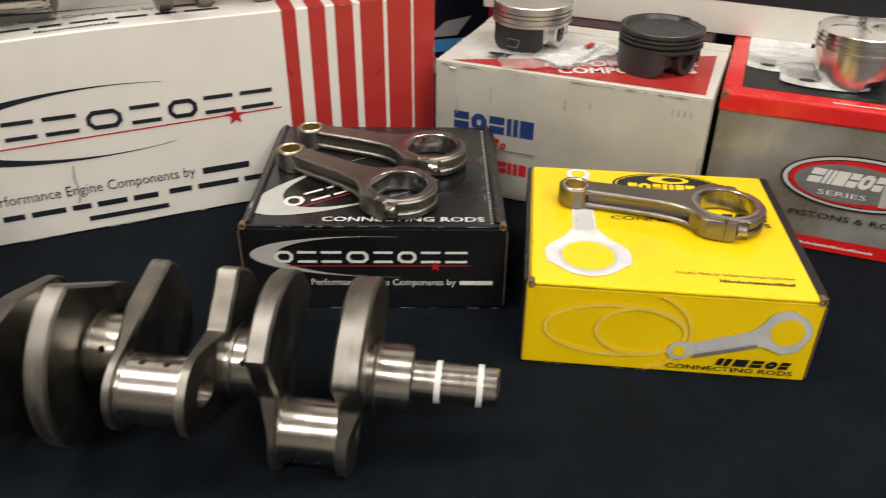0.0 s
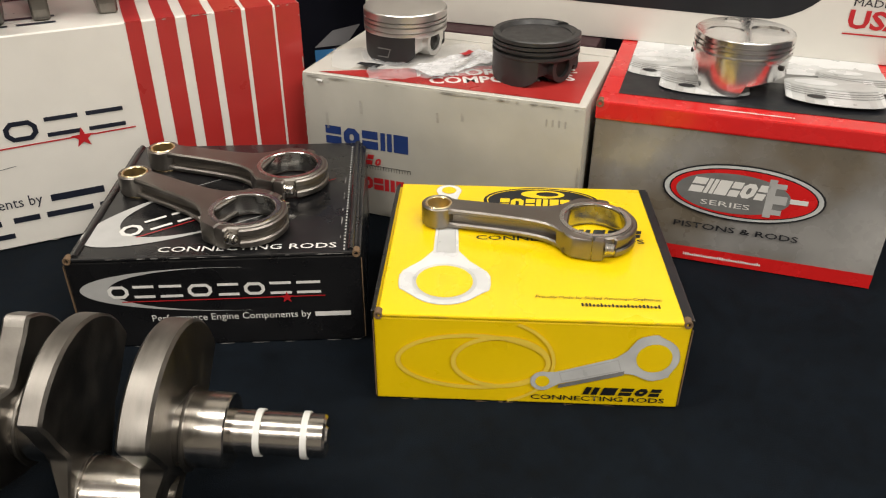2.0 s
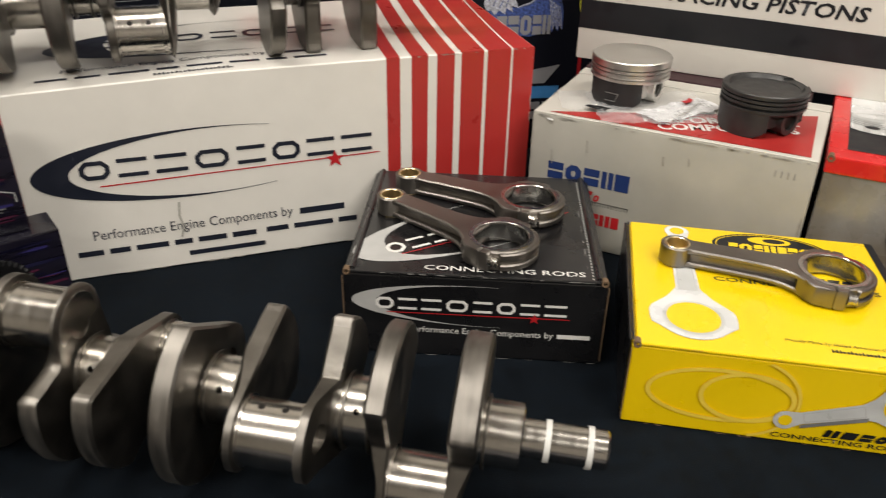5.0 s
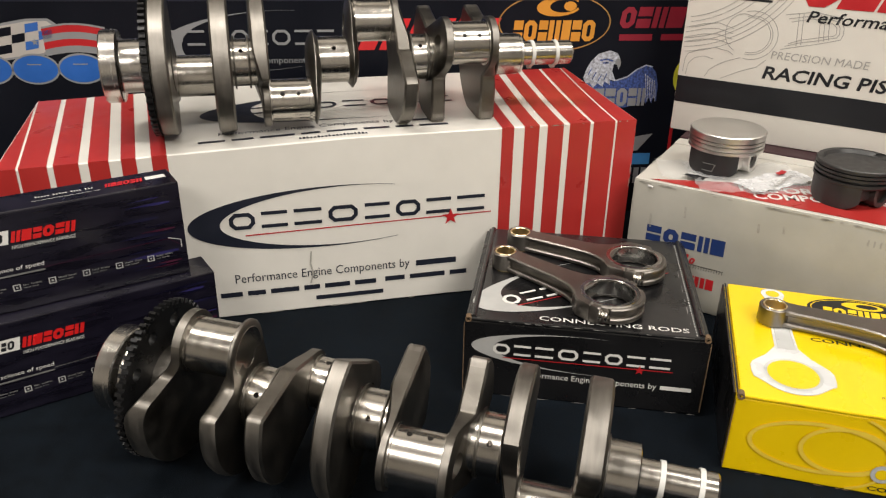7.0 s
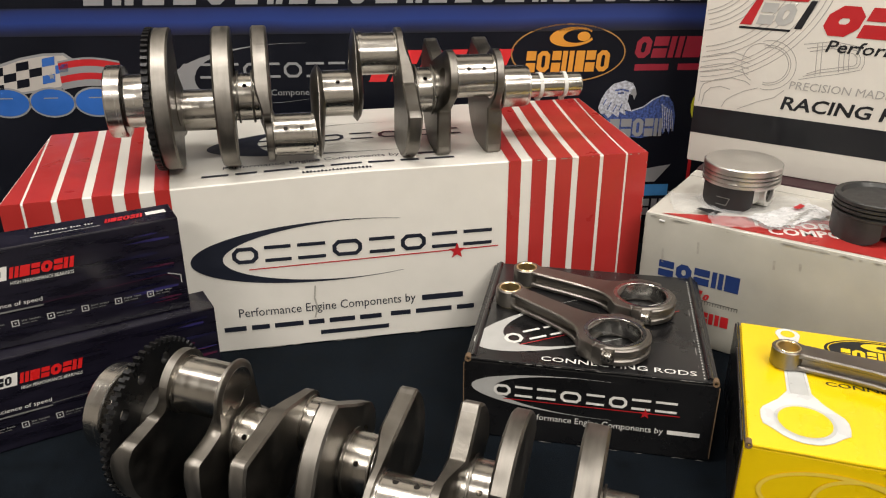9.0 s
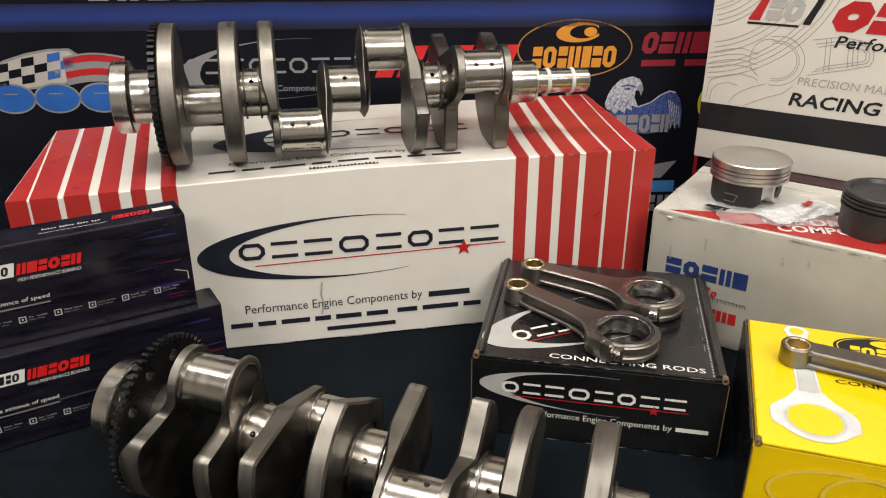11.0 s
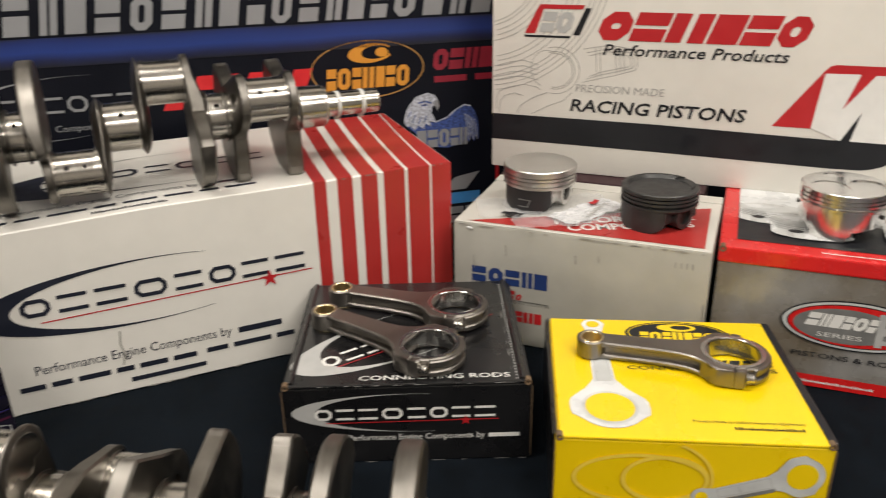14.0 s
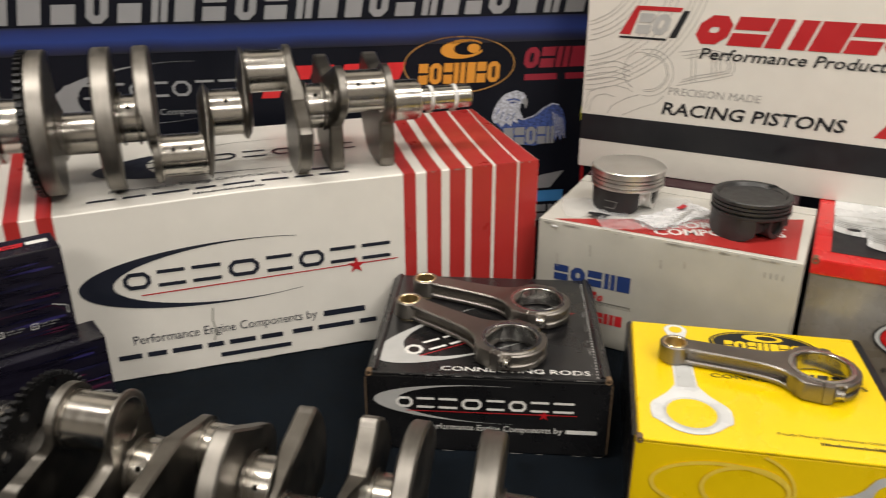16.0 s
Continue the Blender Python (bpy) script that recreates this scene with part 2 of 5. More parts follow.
def decal(name, polys, material, parent, face, level=1, label=""):
    verts, faces = [], []
    off = 0.0003 + 0.00024 * level
    known = {}
    if isinstance(polys[0][0][0], tuple):
        polys = [poly for word in polys for poly in word]
    for poly in polys:
        loop = []
        for u, v in poly:
            key = (round(u, 6), round(v, 6))
            if key not in known:
                known[key] = len(verts)
                verts.append(face(u, v, off))
            if known[key] not in loop:
                loop.append(known[key])
        if len(loop) > 2:
            faces.append(tuple(loop))
    me = bpy.data.meshes.new(name)
    me.from_pydata(verts, [], faces)
    me.materials.append(material)
    ob = new(name, me)
    ob.parent = parent
    return tagged(ob, label)


def rect(u0, v0, u1, v1, slant=0.0):
    return [(u0, v0), (u1, v0), (u1 + slant * (v1 - v0), v1), (u0 + slant * (v1 - v0), v1)]


def ell(cu, cv, a, b, n=48, turn=0.0, t0=0.0, t1=360.0):
    out = []
    for i in range(n + (t1 - t0 < 359)):
        t = radians(t0 + (t1 - t0) * i / n)
        x, y = a * math.cos(t), b * math.sin(t)
        c, s = math.cos(radians(turn)), math.sin(radians(turn))
        out.append((cu + x * c - y * s, cv + x * s + y * c))
    return out


def band(outer, inner, closed=True):
    n = len(outer)
    return [[outer[i], outer[(i + 1) % n], inner[(i + 1) % n], inner[i]] for i in range(n if closed else n - 1)]


def ring(cu, cv, a, b, w, n=56, turn=0.0):
    return band(ell(cu, cv, a, b, n, turn), ell(cu, cv, a - w, b - w, n, turn))


def stroke(pts, w):
    out = []
    for (ax, ay), (bx, by) in zip(pts, pts[1:]):
        l = math.hypot(bx - ax, by - ay) or 1
        nx, ny = -(by - ay) / l * w / 2, (bx - ax) / l * w / 2
        out.append([(ax + nx, ay + ny), (ax - nx, ay - ny), (bx - nx, by - ny), (bx + nx, by + ny)])
    return out


def swoosh(cu, cv, a, b, thick, turn=0.0, t0=70, t1=290, flat=0.6):
    """A crescent that is thickest at its left and runs out to points."""
    n = 60
    outer = ell(cu, cv, a, b, n, turn, t0, t1)
    inner = []
    for i in range(n + 1):
        f = math.sin(math.pi * i / n)
        t = radians(t0 + (t1 - t0) * i / n)
        k = thick * (0.04 + 0.96 * f ** 2.2)
        x, y = (a - k) * math.cos(t), (b - k * b / a * flat) * math.sin(t)
        c, s = math.cos(radians(turn)), math.sin(radians(turn))
        inner.append((cu + x * c - y * s, cv + x * s + y * c))
    return band(outer, inner, False)


def star(cu, cv, r):
    p = [(cu + (r if i % 2 == 0 else r * 0.4) * math.sin(math.pi * i / 5), cv + (r if i % 2 == 0 else r * 0.4) * math.cos(math.pi * i / 5)) for i in range(10)]
    return [[p[i], p[(i + 1) % 10], (cu, cv)] for i in range(10)]


def turned(polys, cu, cv, deg):
    c, s = math.cos(radians(deg)), math.sin(radians(deg))
    return [[(cu + (x - cu) * c - (y - cv) * s, cv + (x - cu) * s + (y - cv) * c) for x, y in p] for p in polys]


def link(u0, v0, u1, v1, w, slant, base, cut=0.14):
    """One plain closed link with clipped corners, as a list of quads."""
    def eight(a, b, c, d):
        k = cut * min(c - a, d - b)
        return [(a + k, b), (c - k, b), (c, b + k), (c, d - k), (c - k, d), (a + k, d), (a, d - k), (a, b + k)]
    lean = lambda ps: [(u + slant * (v - base), v) for u, v in ps]
    return band(lean(eight(u0, v0, u1, v1)), lean(eight(u0 + w, v0 + w, u1 - w, v1 - w)))


def plain_shape(kind, a, b, v0, v1, w):
    """One plain shape of a maker's mark between a and b: quads of stroke width w."""
    h = min(w * 0.92, (v1 - v0) * 0.36)
    if kind == "rails":
        return [rect(a, v0, b, v0 + h), rect(a, v1 - h, b, v1)]
    if kind == "stack":
        m, g = (v0 + v1) / 2, (v1 - v0) * 0.06
        return [rect(a, v0, b, m - g), rect(a, m + g, b, v1)]
    if kind == "slab":
        return [rect(a, v0, b, v1)]
    if kind == "pair":
        return [rect(a, v0, a + (b - a) * 0.42, v1), rect(b - (b - a) * 0.42, v0, b, v1)]
    return link(a, v0, b, v1, w, 0.0, v0, 0.3)


THIN, HEAVY = ("rails", "link", "rails", "rails", "link"), ("stack", "pair", "slab", "stack", "link")


def frames(u0, v0, u1, v1, n, w, slant=0.0, gap=0.22, seed=1):
    """A maker's mark as a row of plain thin shapes."""
    rnd = random.Random(seed)
    wide = [rnd.uniform(0.9, 1.15) for _ in range(n)]
    unit, out, u = (u1 - u0) / sum(wide), [], u0
    for k, x in enumerate(wide):
        kind = THIN[(k + seed) % 5]
        shape = [[(p + slant * (q - v0), q) for p, q in poly] for poly in plain_shape(kind, u, u + x * unit * (1 - gap), v0, v1, w)]
        out += [shape] if kind == "link" else [[poly] for poly in shape]
        u += x * unit
    return out


def slabs(u0, v0, u1, v1, n, slant=0.0, gap=0.14, slot=0.16, seed=2, low=1.0):
    """A maker's mark as a row of plain heavy shapes, some of them taller where low is under 1."""
    rnd = random.Random(seed)
    wide = [rnd.uniform(0.8, 1.2) for _ in range(n)]
    unit, out, u = (u1 - u0) / sum(wide), [], u0
    for k, x in enumerate(wide):
        top = v1 if rnd.random() < 0.25 else v0 + (v1 - v0) * low
        b = u + x * unit * (1 - gap)
        kind = HEAVY[(k + seed) % 5]
        w = min(0.36 * (b - u), 0.40 * (top - v0))
        shape = [[(p + slant * (q - v0), q) for p, q in poly] for poly in plain_shape(kind, u, b, v0, top, w)]
        out += [shape] if kind == "link" else [[poly] for poly in shape]
        u += x * unit
    return out


def pieces(name, groups, material, parent, face, level=1, label=""):
    for g in groups:
        decal(name, g if isinstance(g[0][0], tuple) else [g], material, parent, face, level, label)


def bars(u0, v0, u1, v1, words, seed=3):
    """Small writing as plain bars, word by word; the smallest are notched."""
    rnd = random.Random(seed)
    w = [rnd.uniform(0.6, 1.5) for _ in range(words)]
    unit = (u1 - u0) / (sum(w) + 0.22 * (words - 1))
    out, u = [], u0
    for x in w:
        if v1 - v0 > 0.0072:
            out.append([rect(u, v0 + (v1 - v0) * 0.10, u + x * unit, v0 + (v1 - v0) * 0.80)])
            u += (x + 0.22) * unit
            continue
        n = max(2, round(x * unit / ((v1 - v0) * 0.66)))
        step, word, m0, m1 = x * unit / n, [], v0 + (v1 - v0) * 0.34, v0 + (v1 - v0) * 0.50
        for k in range(n):
            top = v1 if k == 0 or rnd.random() < 0.3 else v0 + (v1 - v0) * 0.74
            a, b = u + k * step, u + (k + rnd.uniform(0.45, 0.65)) * step
            word += [rect(a, v0, b, m0), rect(a, m0, b, m1), rect(a, m1, b, top)]
            if k < n - 1:
                word.append(rect(b, m0, a + step, m1))
        out.append(word)
        u += (x + 0.22) * unit
    return out


def lettering(text, u0, v0, u1, v1, material, parent, face, level=1, slant=0.0, weight=0.0, turn=0.0, label="", name="lettering"):
    """Readable words, fitted into a rectangle of a face."""
    cu = bpy.data.curves.new("lettering", "FONT")
    cu.body, cu.offset, cu.resolution_u = text, weight, 2
    ob = new("lettering", cu)
    me = bpy.data.meshes.new_from_object(ob.evaluated_get(bpy.context.evaluated_depsgraph_get()))
    bpy.data.objects.remove(ob)
    bpy.data.curves.remove(cu)
    co = np.empty(len(me.vertices) * 3)
    me.vertices.foreach_get("co", co)
    co = co.reshape(-1, 3)
    lo, hi = co.min(0), co.max(0)
    off = 0.0003 + 0.00024 * level
    c, s = math.cos(radians(turn)), math.sin(radians(turn))
    for v, p in zip(me.vertices, co):
        a, b = (p[0] - lo[0]) / (hi[0] - lo[0]), (p[1] - lo[1]) / (hi[1] - lo[1])
        x, y = a * (u1 - u0) + slant * b * (v1 - v0), b * (v1 - v0)
        v.co = face(u0 + x * c - y * s, v0 + x * s + y * c, off)
    me.materials.clear()
    me.materials.append(material)
    out = new(name, me)
    out.parent = parent
    return tagged(out, label)


# ---- the room ----
def room_piece(name, x0, y0, z0, x1, y1, z1, material, label):
    me = bpy.data.meshes.new(name)
    bm = block(x0, y0, z0, x1, y1, z1)
    bm.to_mesh(me)
    bm.free()
    me.materials.append(material)
    ob = new(name, me)
    ob.matrix_basis = pose(0, 0, 0, 0, 0, ROOM)
    return tagged(ob, label, name.split("_")[0], kind="structure")


BACK = 1.3 * math.cos(radians(ROOM)) + 0.012
FLOORZ = -0.75
room_piece("floor", -3.2, -3.0, FLOORZ - 0.1, 3.2, BACK + 0.1, FLOORZ, FLOOR, "dark grey carpeted floor under the table")
room_piece("ceiling", -3.2, -3.0, CEIL, 3.2, BACK + 0.1, CEIL + 0.1, CEILING, "plain off-white ceiling above the display table")
room_piece("wall_back", -3.2, BACK, FLOORZ, 3.2, BACK + 0.1, CEIL, WALL, "plain beige wall behind the hung banner")
room_piece("wall_front", -3.2, -3.1, FLOORZ, 3.2, -3.0, CEIL, WALL, "plain beige wall behind the viewer")
room_piece("wall_left", -3.3, -3.1, FLOORZ, -3.2, BACK + 0.1, CEIL, WALL, "plain beige side wall of the room")
# unseen wall, made dark so that steel faces turned right reflect little light
room_piece("wall_right", 3.2, -3.1, FLOORZ, 3.3, BACK + 0.1, CEIL, FLOOR, "added unseen dark side wall that darkens reflections in the steel")


# ---- the table with its cloth ----
def build_table():
    place = pose(0.465, 0.473, 0, 0, 0, ROOM)
    t = thing("display_table", pose(0, 0, FLOORZ) @ place, "folding display table hidden under a black cloth", "table")
    part("tabletop", block(-1.54, 0.004, 0.715, 0.465, 0.895, 0.744, 0.004), LAMPFRAME, t)
    for x in (-1.45, 0.38):
        for y in (0.08, 0.82):
            part("leg", lathe([(0, 0), (0.015, 0), (0.015, 0.715), (0, 0.715)], n=16), GEAR, t, m=pose(x, y, 0))
    c = thing("tablecloth", place, "plain black fabric tablecloth, slightly wrinkled, over the table", "tablecloth")
    # distance in from the hem and the fall of the cloth there
    hem = [(-0.016, -0.55), (-0.013, -0.040), (-0.010, -0.014), (-0.004, -0.0050), (0.005, -0.0012), (0.018, 0.0)]
    us = [-1.55 + a for a, _ in hem] + list(np.linspace(-1.52, 0.445, 150)) + [0.475 - a for a, _ in hem[::-1]]
    vs = [a for a, _ in hem] + list(np.linspace(0.030, 0.872, 70)) + [0.900 - a for a, _ in hem[::-1]]
    fall = lambda k, n: hem[min(k, n - 1 - k)][1] if min(k, n - 1 - k) < len(hem) else 0.0
    verts, faces = [], []
    for j, v in enumerate(vs):
        for i, u in enumerate(us):
            x, y, _ = place @ Vector((u, v, 0))
            drop = min(fall(i, len(us)), fall(j, len(vs)))
            f = noise.noise(Vector((x * 3.1 + y * 2.2, y * 7 - x * 1.5, 3))) + 0.5 * noise.noise(Vector((x * 9 - y * 6, y * 15, 7)))
            fold = max(0.0, f - 0.12) * 0.011 * min(1, max(0, (x - 0.30) * 5)) * min(1, max(0, (0.75 - y - (x - 0.35) * 0.45) * 7))
            verts.append((u, v, drop + 0.001 * noise.noise(Vector((x * 6, y * 6, 1))) - 0.001 + fold))
    w = len(us)
    for j in range(len(vs) - 1):
        for i in range(w - 1):
            faces.append((j * w + i, j * w + i + 1, (j + 1) * w + i + 1, (j + 1) * w + i))
    me = bpy.data.meshes.new("cloth")
    me.from_pydata(verts, [], faces)
    me.polygons.foreach_set("use_smooth", [True] * len(faces))
    me.set_sharp_from_angle(angle=radians(50))
    me.materials.append(CLOTH)
    ob = new("cloth", me)
    ob.parent = c
    mod = ob.modifiers.new("thickness", "SOLIDIFY")
    mod.thickness, mod.offset = 0.0015, -1


build_table()


# ---- the banner on the wall ----
def build_banner():
    b = thing("wall_banner", pose(0, 1.3, 0, 0, 0, ROOM), "black vinyl trade banner with logos and a blue stripe", "banner")
    part("sheet", block(-1.9, 0, -0.3, 0.9, 0.006, 0.75, 0.001, 1), BANNER, b)
    f = FRONT()
    glow = graded("blue_stripe_print", 0.362, 0.404, ((0.0, (0.007, 0.008, 0.013)), (1.0, (0.007, 0.010, 0.03)), (0.22, (0.008, 0.013, 0.06)), (0.50, (0.013, 0.036, 0.19)), (0.75, (0.011, 0.029, 0.155)), (0.92, (0.010, 0.020, 0.10))))
    decal("blue_stripe", [rect(-1.9, 0.362, 0.9, 0.404)], glow, b, f, 1, "glowing blue printed stripe with soft edges")
    pieces("web_line_bar", slabs(-0.90, 0.4075, 0.075, 0.4720, 23, 0.18, 0.30, 0.3, 5, 0.74) + [[rect(-0.985, 0.425, -0.955, 0.433)]], BANNERGREY, b, f, 1, "large silver slanted bars of writing")
    # orange oval mark
    decal("oval_ring", ring(-0.146, 0.327, 0.094, 0.047, 0.0022), GOLDLINE, b, f, 1)
    decal("oval_crescent", band(ell(-0.141, 0.353, 0.037, 0.0155, 40, 4, 28, 332), ell(-0.132, 0.354, 0.024, 0.0105, 40, 4, 22, 338), False), ORANGE, b, f, 1, "orange crescent")
    decal("oval_dot", [ell(-0.1225, 0.3535, 0.0105, 0.0075, 24)], ORANGE, b, f, 2, "orange dot")
    pieces("oval_mark_bar", slabs(-0.216, 0.297, -0.076, 0.331, 7, 0.08, 0.14, 0.3, 8), ORANGE, b, f, 1, "orange bars of writing")
    # red mark beside it
    pieces("red_mark_bar", slabs(-0.038, 0.318, 0.075, 0.352, 4, 0.15, 0.12, 0.3, 9) + bars(-0.035, 0.296, 0.085, 0.311, 2, 4), DARKRED, b, f, 1, "dark red bars of writing")
    # bird mark: head and spread wing
    at = lambda ps: [(-0.146 + (x - 395) / 2600, 0.327 - (y - 210 + 0.03 * (x - 395)) / 2722) for x, y in ps]
    head = at([(540, 455), (552, 410), (570, 375), (600, 342), (650, 326), (685, 338), (698, 362), (688, 384), (672, 388), (668, 420), (690, 468), (660, 460), (664, 485), (636, 468), (632, 495), (606, 478), (588, 500), (572, 480), (552, 478)])
    wing = at([(545, 470), (632, 462), (690, 468), (740, 450), (780, 415), (820, 393), (850, 400), (870, 425), (885, 480), (886, 560), (872, 535), (866, 572), (850, 540), (840, 575), (826, 545), (810, 575), (740, 592), (640, 580), (590, 510)])
    decal("bird_wing", [wing], EAGLEBLUE, b, f, 1, "speckled blue wing shape")
    decal("wing_edge", stroke(at([(690, 464), (740, 446), (780, 411), (820, 390), (850, 397)]), 0.0022), EAGLEWHITE, b, f, 2)
    for k in range(6):
        x = 835 + k * 9
        decal("wing_feather", stroke(at([(x - 14, 430 + k * 6), (x - 4, 490 + k * 4), (x, 545 + (k % 2) * 14)]), 0.0013), EAGLEWHITE, b, f, 2)
    decal("bird_head", [head], EAGLEWHITE, b, f, 3, "speckled white bird head shape")
    for k, q in enumerate(([(608, 372), (640, 366), (668, 374)], [(622, 384), (648, 382)], [(560, 440), (574, 410)], [(580, 462), (596, 425)], [(606, 470), (622, 436)], [(634, 462), (644, 432)])):
        decal("bird_line", stroke(at(q), 0.0026 if k < 2 else 0.0015), EAGLEBLUE, b, f, 4)
    decal("bird_beak", [at([(686, 362), (698, 362), (704, 386), (695, 414), (687, 392), (676, 388)])], BANNERGREY, b, f, 4)
    pieces("bird_mark_bar", slabs(-0.068, 0.186, 0.024, 0.217, 5, 0, 0.12, 0.3, 12), BANNERGREY, b, f, 4, "pale bars of writing")
    # marks lower down beside the white box
    decal("white_slash", [[(-0.03, 0.103), (0.0, 0.128), (0.045, 0.135), (0.02, 0.104)]], BANNERGREY, b, f, 1)
    decal("blue_block", [rect(-0.03, 0.078, 0.045, 0.099)], mat("sky_blue_print", (0.05, 0.22, 0.5), 0.42), b, f, 1)
    pieces("white_mark_bar", slabs(-0.03, 0.042, 0.045, 0.072, 3, 0, 0.15, 0.3, 14), BANNERGREY, b, f, 1)
    decal("yellow_disc", [ell(0.088, 0.236, 0.02, 0.03)], mat("lime_print", (0.55, 0.55, 0.03), 0.42), b, f, 1, "yellow-green disc")
    decal("red_frame", band(rect(0.075, 0.10, 0.16, 0.165), rect(0.081, 0.106, 0.154, 0.159)), REDINK, b, f, 1)
    # silver crescent mark behind the crankshaft
    decal("silver_crescent", swoosh(-0.62, 0.300, 0.165, 0.047, 0.038, 4), BANNERGREY, b, f, 1)
    pieces("silver_mark_bar", frames(-0.768, 0.294, -0.50, 0.318, 8, 0.0042, 0, 0.2, 21), BANNERGREY, b, f, 2)
    lettering("Components", -0.628, 0.262, -0.548, 0.275, BANNERGREY, b, f, 2)
    # red slanted mark
    pieces("red_slant_mark_bar", slabs(-0.47, 0.285, -0.25, 0.335, 6, 0.45, 0.2, 0.35, 17), mat("bright_red_print", (0.6, 0.02, 0.025), 0.42), b, f, 1, "bright red slanted bars")
    # flag: a pale field, dark checks, a blue corner and red bands
    field = [(-1.075, 0.300), (-1.045, 0.3155), (-1.01, 0.3265), (-0.975, 0.3325), (-0.945, 0.3330), (-0.932, 0.322), (-0.930, 0.305), (-0.958, 0.284), (-1.065, 0.270)]
    grown = [(-1.081, 0.3005), (-1.047, 0.3195), (-1.01, 0.3305), (-0.975, 0.3365), (-0.943, 0.3370), (-0.926, 0.3245), (-0.926, 0.303), (-0.956, 0.281), (-1.070, 0.266)]
    decal("flag_edge", band(grown, field), BANNERGREY, b, f, 1)
    decal("flag_field", [field], mat("cream_vinyl_print", (0.46, 0.43, 0.40), 0.42, var=0.05), b, f, 1, "pale flag field")
    for r in range(3):
        for c in range(6):
            if (r + c) % 2 == 0:
                u, v = -1.066 + c * 0.0205 + r * 0.002, 0.272 + r * 0.0135 + c * 0.0055 - c * c * 0.00035
                decal("flag_check", [[(u, v), (u + 0.020, v + 0.0035), (u + 0.022, v + 0.0165), (u + 0.002, v + 0.0130)]], BANNER if c < 4 else mat("flag_blue_print", (0.03, 0.12, 0.42), 0.42), b, f, 2)
    decal("flag_star", star(-0.968, 0.301, 0.006), BANNERGREY, b, f, 3)
    wave = lambda u: 0.006 * math.sin((u + 0.955) * 34)
    us = [-0.955 + k * 0.0095 for k in range(11)]
    for i in range(4):
        lo, hi = [(u, 0.279 + i * 0.0105 + wave(u)) for u in us], [(u, 0.2895 + i * 0.0105 + wave(u)) for u in us]
        decal("flag_stripe", band(lo, hi, False), REDINK if i % 2 else BANNERGREY, b, f, 2)
    decal("flag_edge", band([(u, 0.321 + wave(u)) for u in us], [(u, 0.324 + wave(u)) for u in us], False), BANNERGREY, b, f, 3)
    pieces("blue_mark_shine", [rect(u - 0.012, 0.2655, u + 0.010, 0.2672) for u in (-1.045, -0.975, -0.905)], BANNERGREY, b, f, 4, "pale shine on the blue mark")
    pieces("pale_edge_bar", [band(ell(u, 0.259, 0.0365, 0.0245, 40), ell(u, 0.259, 0.0335, 0.0215, 40)) for u in (-1.045, -0.975, -0.905)], BANNERGREY, b, f, 2, "pale edge round the blue bars")
    pieces("blue_mark_bar", [[ell(u, 0.259, 0.0335, 0.0215, 40)] for u in (-1.045, -0.975, -0.905)], mat("royal_blue_print", (0.02, 0.11, 0.42), 0.42), b, f, 3, "royal blue bars of writing")


build_banner()


# ---- boxes ----
def wear(box, face, u0, v0, u1, v1, n, material, seed, size=0.004, thick=0.0007):
    """Small scuffs strung along an edge."""
    rnd = random.Random(seed)
    for k in range(n):
        f = rnd.random()
        u, v = u0 + (u1 - u0) * f, v0 + (v1 - v0) * f
        l, q = size * rnd.uniform(0.3, 1.6), thick * rnd.uniform(0.5, 1.7)
        du, dv = (l, q) if abs(u1 - u0) > abs(v1 - v0) else (q, l)
        pts = [(u - du, v - dv * 0.3), (u - du * 0.2, v - dv), (u + du, v - dv * 0.2), (u + du * 0.5, v + dv * 0.8), (u - du * 0.6, v + dv)]
        decal("scuff", [pts], material, box, face, 2 + (k % 4) * 0.25, "worn edge scuff")


def fold_ties(box, w, h, material=KRAFT):
    """Raw board edges at the front corners and rolled lock tabs on top of them."""
    for u in (0.0, w):
        s = 1 if u == 0 else -1
        part("raw_edge", block(u - 0.0004, -0.0004, 0.004, u + 0.0004, 0.002, h - 0.007), material, box, "brown raw cardboard edge")
        part("lock_tab", lathe([(r, x) for r, x in [(0.0019, -0.004), (0.0036, -0.004), (0.0036, 0.004), (0.0019, 0.004)]], "X", 20, True), material, box, "rolled brown cardboard tab", pose(u + s * 0.0045, 0.0032, h - 0.0014, 0, 0, 90), 40)


